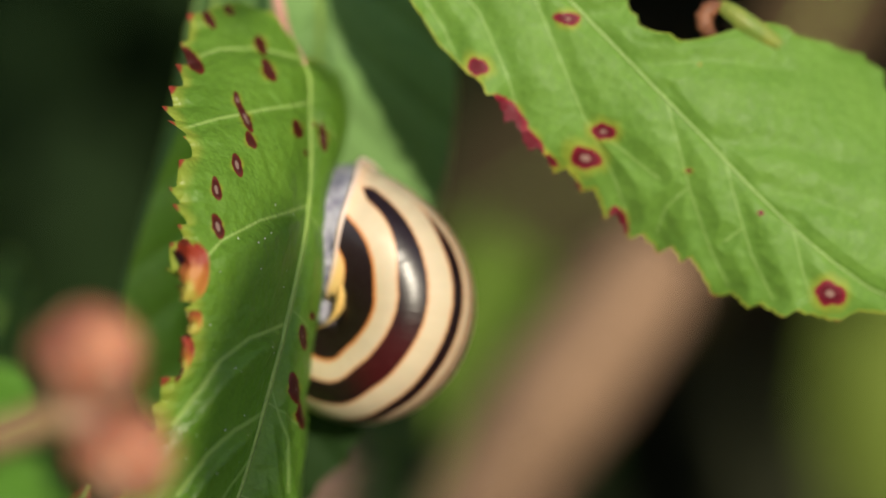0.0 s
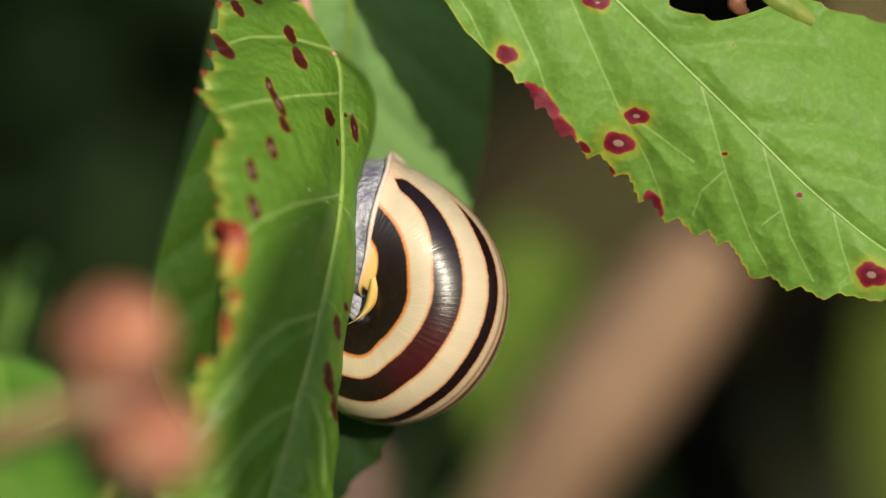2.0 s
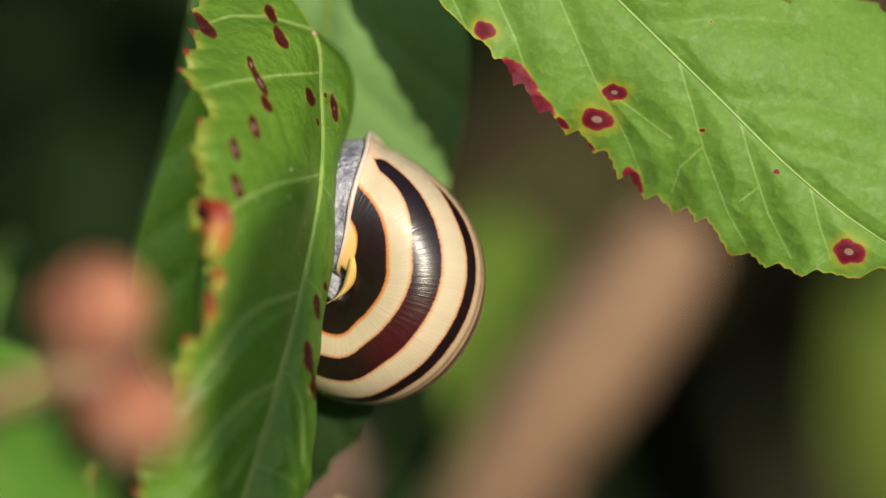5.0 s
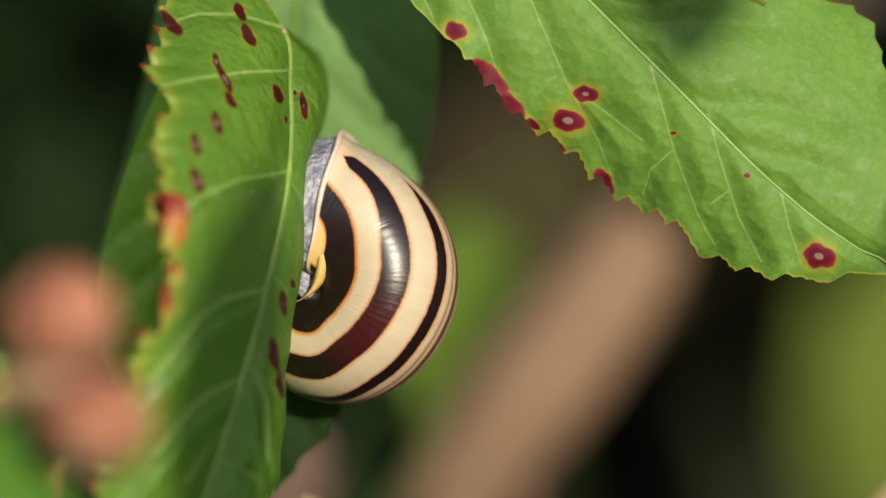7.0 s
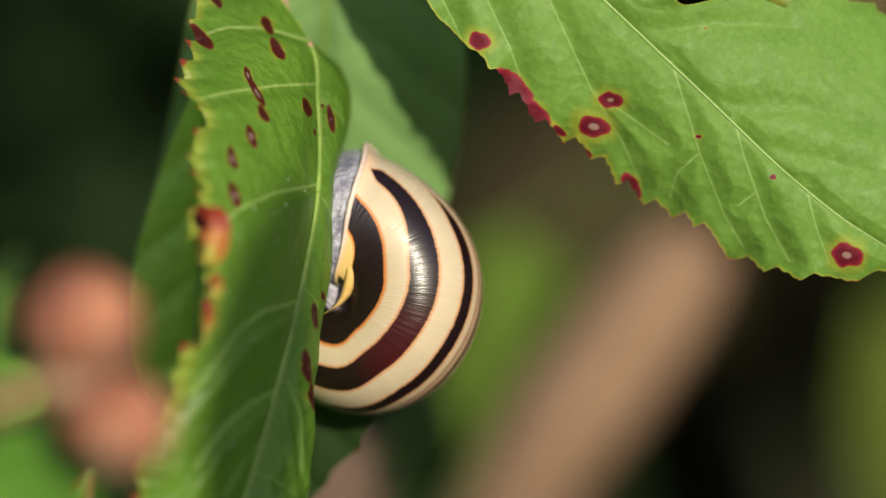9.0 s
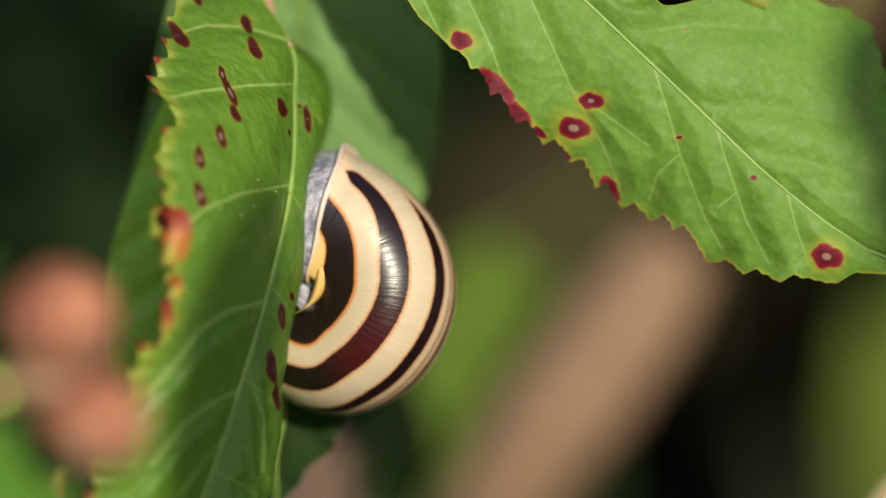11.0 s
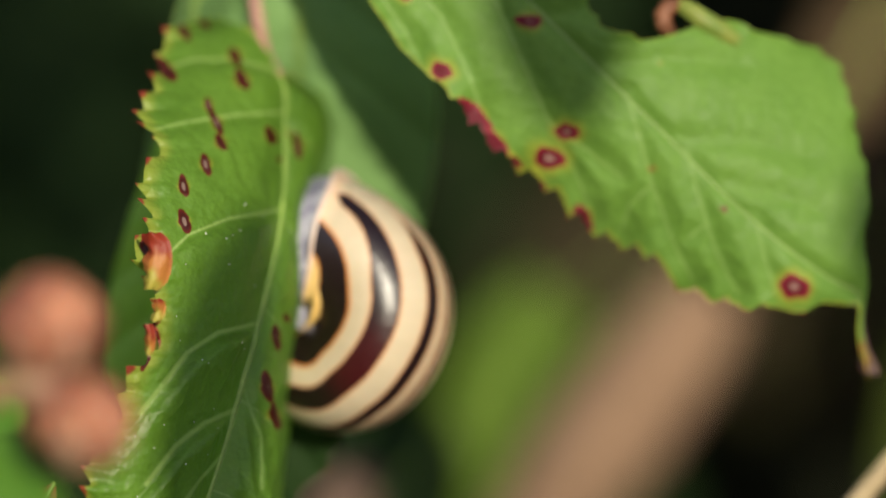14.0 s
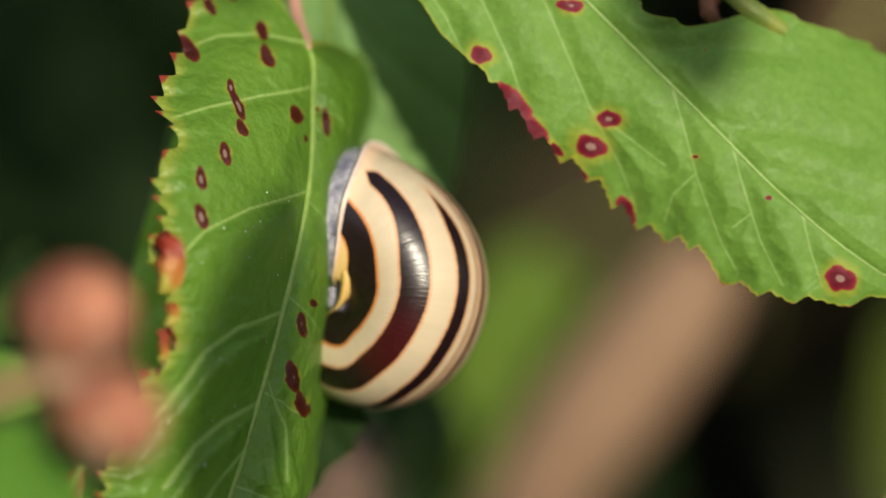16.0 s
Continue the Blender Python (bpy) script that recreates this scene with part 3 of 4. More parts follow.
    near = {"spot": spot, "halo": halo, "core": core, "vein": np.minimum(away * smooth([(20.51, 1.0), (0.49, 1.0), (-5.35, 0.75), (-30.45, 0.65)], z)[:, None], 0.6), "rim": rim_far * smooth([(19.84, 0.8), (10.84, 0.45), (-1.75, 0.42), (-5.35, 0.4), (-9.85, 0.35), (-13.45, 0.35), (-18.85, 1.0), (-30.45, 1.0)], z)[:, None], "tip": np.maximum(1.5 * tooth[:, None] * np.clip(1 - rim_far / 0.6, 0, 1), np.clip(1.2 - rim_far / 0.45, 0, 1) * np.exp(-((z + 5.5) / 2.6) ** 2)[:, None])}
    px, py, pz = spread(x, zz, y_near)
    # far half: folds over behind the midrib and runs away from the viewer, past the snail's foot
    k = np.linspace(0, 1, half)
    width = 22.0 * np.sin(np.clip((15.47 - z) / (15.47 - -30.45), 0, 1) ** 0.6 * math.pi) ** 0.7
    run = width[:, None] * k[None, :]
    bend = np.clip(run / 7.0, 0, 1)
    fx = mid[:, None] + smooth(fold, z)[:, None] * (1 - (1 - bend) ** 2.2) - 0.016 * np.clip(run - 8, 0, None) ** 1.5
    fy = smooth(deep, z)[:, None] + run * (0.45 + 0.55 * bend)
    fz = zz + 0 * run
    marks = [(*(-7.02, 9.58), 1.17, 0.27, -80, 0.5, 0.22), (*(-7.74, 10.62), 0.22, 0.13, -70, 0.9, 0), (*(-8.41, -6.16), 1.08, 0.27, -84, 0.25, 0.2), (*(-9.00, -10.39), 1.35, 0.40, -82, 0.4, 0.14),
             (*(-8.64, -12.64), 1.17, 0.31, -84, 0.4, 0), (*(-7.69, -4.68), 0.36, 0.18, -80, 0.2, 0)]
    fspot, fhalo, fcore = (np.where(run < 7.5, field, 9.0) for field in lesions(fx, fz, marks))
    ribs = np.minimum.reduce([segment_distance(fx, fz, line) for line in laterals[-1:]] + [np.abs(((fz + run * 0.5) % 7.5) - 3.7)])
    fy = fy - 0.45 * (1 - np.exp(-(ribs / 0.8) ** 2)) * np.clip(bend * 3, 0, 1)
    fx = fx + 0.12 * np.sin(fx * 6.0 + fz * 0.7) * np.clip((-7.0 - fz) / 4, 0, 1) * np.clip(bend * 3, 0, 1)
    rim_back = (1 - k[None, :]) * width[:, None]
    far = {"spot": fspot, "halo": fhalo, "core": fcore, "vein": np.minimum(ribs + 0.06, 0.6), "rim": rim_back, "tip": 0 * rim_back}
    bx, by, bz = spread(fx, fz, fy)
    # one sheet: near half reversed, then the far half
    def both(a, b):
        return np.concatenate([np.broadcast_to(a, x.shape)[:, ::-1], np.broadcast_to(b, x.shape)[:, 1:]], 1)
    verts = np.stack([both(px, bx), both(py, by), both(pz, bz)], -1)
    blade = part("blade", verts, grid_faces(n, 2 * half - 1), M_LEAF_A, leaf, attributes={key: both(near[key], far[key]) for key in near})
    # the raised midrib, with small prickles
    zs = np.linspace(15.38, -29.64, 90)
    line = np.stack(spread(smooth(inner, zs), zs, smooth(deep, zs) + 0.06), 1)
    part("midrib", *tube(line, np.linspace(0.24, 0.32, 45).tolist() + np.linspace(0.32, 0.16, 45).tolist(), 8), M_RIB, leaf, "pale green raised midrib")
    rng = np.random.default_rng(8)
    for zp in rng.uniform(-14.35, 8.59, 4):
        a = np.array(spread(smooth(inner, zp), zp, smooth(deep, zp) - 0.35)).ravel()
        part("prickle", *tube([a, a + [0.07, -0.15, -0.03], a + [0.16, -0.23, -0.1]], [0.05, 0.03, 0.006], 5), M_RIB, leaf)
    stalk = [spot_at(*(-8.64, 15.38), 2.8), spot_at(*(-9.27, 15.79), 5.5), spot_at(*(-10.48, 17.50), 9.0), spot_at(*(-11.07, 19.84), 10.5), spot_at(*(-11.70, 23.89), 11.0), spot_at(*(-12.55, 34.68), 9.0)]
    line = along(stalk, 24)
    part("petiole", *tube(line, [0.25, 0.34, 0.42] + [0.5] * 20 + [0.55], 10, 0.05), M_PINK, leaf, "pinkish petiole")
    # rolled pieces of the near margin: a large rust-red flap and smaller reddened curls
    for x0, z0, y0, tall, wide, bow, ripe, label in ((-17.9, 2.2, -19.2, 4.6, 2.1, 0.7, 0.0, "rust-red rolled flap of the leaf margin, yellow at its lower end"),
                                                     (-17.2, -3.2, -19.6, 1.9, 1.0, 0.6, 0.25, ""), (-17.7, -5.3, -20.6, 2.6, 0.8, 0.5, 0.0, "")):
        verts = []
        for a in np.linspace(0, 1, 40):
            w = wide * (0.55 + 0.45 * math.sin(math.pi * (0.15 + 0.75 * a)))
            ragged = 0.45 * wide * noise.noise((5.0 * a, x0, 0.0))
            c = spot_at(x0 + 0.12 * wide * math.sin(4 * a), z0 - tall * a, y0)
            for b in np.linspace(0, 1, 20):
                crumple = noise.noise((3.0 * a, 2.5 * b, z0))
                verts.append((c.x + w * b + ragged * (1 - b) ** 2, c.y - bow * math.sin(math.pi * min(1.0, b * 1.1)) - 0.5 * bow * crumple, c.z + 0.3 * wide * noise.noise((2.0 * a, 3.0 * b, 5.0))))
        age = np.clip(ripe + np.linspace(-0.25, 1.15, 40), 0, 1)[:, None] + 0.12 * np.sin(np.linspace(0, 5, 20))[None, :]
        part("rolled_margin", verts, grid_faces(40, 20), M_FLAP, leaf, label, attributes={"age": age})
    rng = np.random.default_rng(23)
    for row, col in zip(rng.integers(110, 330, 26), rng.integers(8, 95, 26)):
        c = np.array([px[row, col], py[row, col], pz[row, col]])
        r = rng.uniform(0.03, 0.075)
        part("pale_speck", *tube([c + [0, -r, -r], c + [0.2 * r, -r, 0], c + [0, -r, r]], [r * 0.5, r, r * 0.4], 6), M_SPECK, leaf)
    return leaf


# ---- the leaf with the red margin ----
RIGHT_BASE = (18.00821, 0.00000, 6.71115)
SLOPE_A, SLOPE_B = 0.716, 0.698


def spotted_leaf():
    leaf = thing("bramble_leaf", RIGHT_BASE, "bright green bramble leaf with crimson spots and toothed margin", "leaf", "bramble leaves")
    ox, oz = (13.77, 19.84)
    low = [(-20.69, -5.40), (-17.09, -7.65), (-13.45, -8.73), (-9.99, -9.45), (-6.52, -10.08), (-1.08, -9.81), (4.54, -10.17), (9.72, -9.31), (15.20, -9.13), (19.07, -7.65), (23.66, -7.29),
           (28.52, -4.68), (31.31, -2.16), (32.75, -0.36), (34.73, 1.08), (35.94, -0.27), (39.45, -2.52)]
    high = [(-20.69, 5.40), (-13.50, 8.55), (-6.75, 8.55), (-0.90, 5.40), (2.56, 2.70), (4.63, 2.97), (7.20, 4.68), (9.00, 7.47), (10.03, 9.72), (12.15, 10.98), (14.48, 12.28), (16.64, 13.45), (18.94, 14.08), (21.59, 13.14),
            (24.79, 10.95), (29.46, 7.65), (31.44, 5.1), (34.41, 2.52), (35.54, 0.90), (39.45, -1.89)]
    spine = [(-20.69, 0.00), (13.50, 0.00), (22.49, 0.00), (27.89, 0.45), (31.49, 1.08), (34.64, 1.62), (35.85, 0.36), (39.45, -2.20)]
    n, half = 430, 84
    a = np.linspace(-20.47, 39.32, n)
    mid, lo, hi = smooth(spine, a), smooth(low, a), smooth(high, a)
    points = [-21.14, -17.99, -13.50, -9.99, -6.52, -3.15, -1.08, 1.53, 4.54, 7.20, 9.72, 12.60, 15.20, 17.63, 19.25, 23.66, 25.87, 28.52, 31.98, 34.19, 39.59]
    tooth_lo = (0.85 * teeth(a, 21, 3.9, lean=0.84, tips=points) + 0.22 * teeth(a, 22, 0.9)) * np.clip((34.64 - a) / 1.5, 0, 1)
    tooth_lo = tooth_lo * smooth([(-22, 0.1), (-9.00, 0.15), (-3.5, 0.25), (0.90, 0.8), (8.10, 1.0), (40, 1.0)], a)
    tooth_hi = teeth(a, 9, 2.4, 0.4, 0.72) * np.clip((34.19 - a) / 3, 0, 1)
    q = np.linspace(0, 1, half)
    dl = mid[:, None] + (lo - mid)[:, None] * q[None, ::-1] - (tooth_lo * 1.15)[:, None] * q[None, ::-1] ** 10
    dh = mid[:, None] + (hi - mid)[:, None] * q[None, 1:] + (tooth_hi * 0.55)[:, None] * q[None, 1:] ** 12
    d = np.concatenate([dl, dh], 1)
    aa = np.repeat(a[:, None], d.shape[1], 1)
    rim = np.concatenate([(dl - (lo - tooth_lo * 1.15)[:, None]), 0.12 + 3.0 * ((hi + tooth_hi * 0.55)[:, None] - dh)], 1)
    x = ox + aa * SLOPE_A + d * SLOPE_B
    z = oz - aa * SLOPE_B + d * SLOPE_A
    rise = np.clip((aa + 1) / 16, 0, 1)
    rise = rise * rise * (3 - 2 * rise)
    off = d - mid[:, None]
    y = -2.5 + 0.05 * np.clip(aa, 0, None) + np.where(off < 0, 0.045 * off**2 * rise, 0.03 * off**2 * (0.4 + 0.6 * rise))
    y = y + 0.02 * np.clip(aa - 25.19, 0, None) ** 2
    lower = [[(1.6, 24.0), (5.2, 19.8), (7.5, 14.9), (8.6, 11.5)], [(-4.5, 27.5), (-0.5, 22.5), (2.2, 18.6), (3.9, 15.0)], [(9.0, 22.4), (10.6, 19.0), (12.0, 15.8), (14.0, 11.3), (16.4, 6.8), (17.6, 3.6)],
             [(20.4, 13.6), (21.6, 9.5), (22.6, 5.9), (24.5, 0.9), (25.9, -1.6)], [(25.2, 9.3), (26.1, 5.9), (27.7, 0.9), (29.5, -2.6)], [(31.0, 3.3), (31.8, 0.0), (32.7, -2.7)],
             [(22.5, 6.3), (20.6, 4.6), (19.9, 2.6)], [(14.0, 11.3), (17.2, 9.0), (20.0, 6.9)], [(27.0, 3.1), (25.4, 1.9)]]
    upper = [[(24.6, 10.0), (29.9, 9.9), (35.3, 8.6)], [(28.6, 6.4), (32.4, 5.6), (36.0, 4.4)], [(18.3, 16.0), (24.0, 16.6), (29.6, 16.2)], [(13.6, 20.0), (18.4, 20.9), (22.0, 21.0)]]
    away = np.minimum(np.minimum.reduce([segment_distance(x, z, line) for line in lower]), 0.08 + np.minimum.reduce([segment_distance(x, z, line) for line in upper]))
    spine_far = np.abs(off)
    swell = 0.42 * (1 - np.exp(-(away / 1.1) ** 2)) * np.clip(spine_far / 1.2, 0, 1) - 0.1 * np.exp(-(spine_far / 0.25) ** 2)
    ripple = 0.35 * np.sin(aa * 0.8 + 0.6) * np.clip(1 - rim / 4, 0, 1) + 0.2 * np.sin(aa * 1.9) * np.clip(1 - rim / 2.5, 0, 1)
    y = y - swell + ripple
    marks = [(*(5.08, 15.47), 0.85, 0.72, -25, 1.3, 0), (*(15.43, 10.57), 1.03, 0.63, -5, 1.2, 0.3), (*(13.99, 8.41), 1.30, 0.85, -10, 1.6, 0.36), (*(34.14, -2.07), 1.30, 0.94, -15, 1.2, 0.32),
             (*(22.45, 7.56), 0.27, 0.16, 0, 1.0, 0), (*(16.78, 3.64), 1.21, 0.58, -60, 0.6, 0), (*(28.39, 4.27), 0.27, 0.22, 0, 0, 0), (*(12.33, 19.61), 1.08, 0.54, -5, 0.8, 0.2),
             (*(7.56, 11.47), 1.98, 1.21, -48, 0.8, 0), (*(9.18, 9.49), 1.62, 0.99, -35, 0.8, 0), (*(11.29, 8.05), 0.63, 0.31, -45, 0.9, 0), (*(13.32, 6.34), 0.63, 0.22, -45, 0.9, 0),
             (*(2.07, 21.86), 0.72, 0.54, -20, 0.6, 0), (*(23.12, 16.24), 0.13, 0.11, 0, 0.6, 0)]
    spot, halo, core = lesions(x, z, marks)
    seen = np.minimum(np.where(away < 0.45, away + 0.03, 0.6), 0.04 + spine_far * 0.6)
    attrs = {"spot": spot, "halo": halo, "core": core, "vein": np.minimum(seen, 0.6), "rim": rim * smooth([(-22, 2.4), (-3.0, 2.2), (2.70, 1.0), (9.00, 0.9), (14.84, 1.6), (42, 1.6)], a)[:, None],
             "tip": np.concatenate([np.repeat(tooth_lo[:, None], half, 1), np.repeat(tooth_hi[:, None], half - 1, 1)], 1) * np.clip(1 - rim / 0.42, 0, 1) + 0.67 * np.clip((aa - 35.54) / 1.5, 0, 1)}
    blade = part("blade", np.stack(spread(x, z, y), -1), grid_faces(n, d.shape[1]), M_LEAF_B, leaf, attributes=attrs)
    s = np.linspace(-20.47, 34.64, 80)
    dm = smooth(spine, s)
    ym = -2.5 + 0.05 * np.clip(s, 0, None) + 0.02 * np.clip(s - 25.19, 0, None) ** 2 + 0.05
    line = np.stack(spread(ox + s * SLOPE_A + dm * SLOPE_B, oz - s * SLOPE_B + dm * SLOPE_A, ym), 1)
    part("midrib", *tube(line, np.linspace(0.15, 0.07, 80), 8), M_PALERIB, leaf, "pale green midrib")
    # the dried curl in the notch of the upper margin
    pts = along([spot_at(24.7, 21.2, 0.2), spot_at(23.9, 21.0, -0.3), spot_at(23.3, 20.2, -0.6), spot_at(23.5, 19.3, -0.5), spot_at(24.1, 18.8, 0.0)], 20)
    part("dried_curl", *tube(pts, (0.3 + 0.48 * np.sin(np.linspace(0.2, 2.9, 20))).tolist(), 9, 0.22), M_CURL, leaf, "dried rust-brown curl on the notched margin")
    # a strip of the margin, rolled up and bent back to the curl
    line = along([spot_at(29.6, 18.0, 0.4), spot_at(28.2, 18.9, -0.2), spot_at(26.6, 19.9, -0.7), spot_at(25.2, 20.9, -0.5), spot_at(24.2, 21.4, 0.1)], 24)
    verts = []
    for i, p in enumerate(line):
        w = 0.35 + 0.75 * math.sin(math.pi * (0.12 + 0.8 * i / 23))
        for e in np.linspace(-1, 1, 7):
            verts.append((p[0] + 0.45 * w * e, p[1] - 0.45 * w * (1 - e * e), p[2] + 0.6 * w * e))
    part("rolled_margin", verts, grid_faces(24, 7), M_ROLL, leaf, "yellowish green rolled strip of the notched margin")
    # the dried brown end that hangs from the tip
    line = along([spot_at(38.9, -1.6, 2.0), spot_at(39.6, -3.4, 2.4), spot_at(39.75, -5.2, 2.8), spot_at(40.1, -7.0, 3.0), spot_at(40.4, -9.0, 3.0)], 22)
    verts = []
    for i, p in enumerate(line):
        w = float(smooth([(0, 0.15), (5, 0.28), (12, 0.2), (16, 0.3), (20, 0.85), (21, 0.75)], i))
        for e in np.linspace(-1, 1, 6):
            verts.append((p[0] + w * e, p[1] + 0.35 * w * e * e, p[2] - 0.25 * w * e))
    part("dried_tip", verts, grid_faces(22, 6), M_TIP, leaf, "dried dark brown leaf tip")
    stalk = along([spot_at(ox + -20.33 * SLOPE_A, oz + 20.33 * SLOPE_B, -2.4), spot_at(*(-3.78, 39.18), 2.0), spot_at(*(-10.08, 45.03), 9.0)], 16)
    part("petiole", *tube(stalk, [0.34] * 16, 9), M_PINK, leaf, "pinkish petiole")
    return leaf


# ---- the snail ----
def snail():
    animal = thing("snail", LEFT_BASE, "cream garden snail shell with dark brown bands, sealed to a leaf", "snail")
    core = spot_at(*(-5.22, -4.81), 4.2)
    pole = Vector((-0.36, -0.91, 0.13)).normalized()               # from the spire through the navel
    right = Vector((0.92, -0.38, 0.0))
    right = (right - pole * right.dot(pole)).normalized()
    up = right.cross(pole) * -1
    if up.z < 0:
        up = -up
    size, growth = 12.05, 1.75
    lip_at = radians(87)
    turns, nt, ng = 3.6, 620, 110
    psi = np.linspace(-math.pi, math.pi, ng, endpoint=False)
    end = np.radians(smooth([(-180, -8), (-140, 0), (-90, 0), (-40, 0), (0, 0), (50, -9), (90, -13), (130, -18), (180, -8)], np.degrees(psi)))
    s = np.linspace(0, 1, nt)[:, None]
    t = -turns * 2 * math.pi * (1 - s) + end[None, :] * s ** 6             # the mouth is cut aslant
    g = growth ** (t / (2 * math.pi))
    flare = 1 + 0.05 * np.exp((t - end[None, :]) / 0.06)
    rho = 0.52 + 0.48 * np.cos(psi)
    h = 0.55 * np.where(psi > math.pi / 2, np.abs(np.sin(psi)) ** 0.3, np.sin(psi))      # the navel is closed
    drop = -0.5 * (1 - g)                                          # the spire rises behind
    R = size * g * rho[None, :] * flare
    flat = np.clip((70 - np.abs(np.degrees(psi))) / 60, 0, 1)
    R = R * (1 - 0.038 * (flat * flat * (3 - 2 * flat))[None, :] * np.exp(-((np.degrees(t) + 34) / 28) ** 2))     # a little flattened behind the mouth
    H = size * (g * h[None, :] + drop)
    ang = lip_at + t
    c = np.array(core)
    V = (c + R[..., None] * (np.cos(ang)[..., None] * np.array(right) + np.sin(ang)[..., None] * np.array(up)) + H[..., None] * np.array(pole))
    part("shell", V, grid_faces(nt, ng, True), M_SHELL, animal, "cream shell with dark brown spiral bands",
         {"girth": np.broadcast_to(np.degrees(psi), (nt, ng)), "turn": np.degrees(t), "mouth": np.degrees(t - end[None, :])})
    # thickened lip round the mouth
    ring = V[-1]
    mean = ring.mean(0)
    rolled = []
    for k in range(ng):
        out = (ring[k] - mean) / np.linalg.norm(ring[k] - mean)
        fwd = -math.sin(ang[-1, k]) * np.array(right) + math.cos(ang[-1, k]) * np.array(up)
        for w in np.linspace(0, 2 * math.pi, 8, endpoint=False):
            thin = 0.04 + 0.96 * min(1.0, max(0.0, (134 - abs(math.degrees(psi[k]))) / 40))
            rolled.append(ring[k] + out * 0.26 * thin * math.cos(w) + fwd * 0.24 * thin * math.sin(w))
    f = grid_faces(ng, 8, True).tolist() + [[(ng - 1) * 8 + j, (ng - 1) * 8 + (j + 1) % 8, (j + 1) % 8, j] for j in range(8)]
    part("lip", rolled, f, M_LIP, animal, "pale pinkish shell lip")
    # the closed navel, and the amber inner lip that runs round it to the leaf
    dome = []
    for s in np.linspace(0.05, math.pi - 0.05, 16):
        for w in np.linspace(0, 2 * math.pi, 20, endpoint=False):
            dome.append(spot_at(-6.85 + 0.95 * math.sin(s) * math.cos(w), -4.3 + 1.5 * math.cos(s), 1.75) + Vector((0, 1.0 * math.sin(s) * math.sin(w), 0)))
    part("navel", dome, grid_faces(16, 20, True), M_MANTLE, animal, "grey flesh before the closed navel")
    inner = []
    for s in np.linspace(0, 1, 24):
        cx = float(smooth([(0, -5.5), (0.3, -5.5), (0.6, -5.9), (0.8, -6.5), (1, -7.5)], s))
        cz = float(smooth([(0, -2.3), (0.3, -3.4), (0.6, -4.7), (0.8, -5.4), (1, -6.0)], s))
        r = float(smooth([(0, 0.3), (0.3, 0.5), (0.7, 0.46), (1, 0.25)], s))
        for w in np.linspace(0, 2 * math.pi, 12, endpoint=False):
            inner.append(spot_at(cx + r * math.cos(w), cz + 0.4 * r * math.cos(w), -1.0 + 1.5 * s) + Vector((0, r * 1.3 * math.sin(w), 0)))
    part("inner_lip", inner, grid_faces(24, 12, True), M_INNER, animal, "amber inner lip of the shell")
    # the grey mantle that fills the mouth and holds to the leaf
    fwd = np.array([-0.97, 0.1, 0.1])
    rows = []
    for s in np.linspace(0, 1, 16):
        shrink = 0.97 - 0.10 * s
        bulge = 2.0 * math.sin(s * math.pi / 2)
        wrinkle = 0.10 * np.sin(np.arange(ng) * 0.9 + 6 * s)
        rows.append(mean + (ring - mean) * (shrink + 0.012 * wrinkle)[:, None] + fwd * bulge + np.array([-0.2 * s, 0, 0]))
    for s in np.linspace(0.8, 0.05, 10):
        rows.append(mean + (ring - mean) * (0.87 * s) + fwd * 2.0 + np.array([-0.35, 0, 0]))
    rows = np.array(rows)
    part("mantle", rows, grid_faces(len(rows), ng, True), M_MANTLE, animal, "bluish grey wrinkled mantle")
    return animal


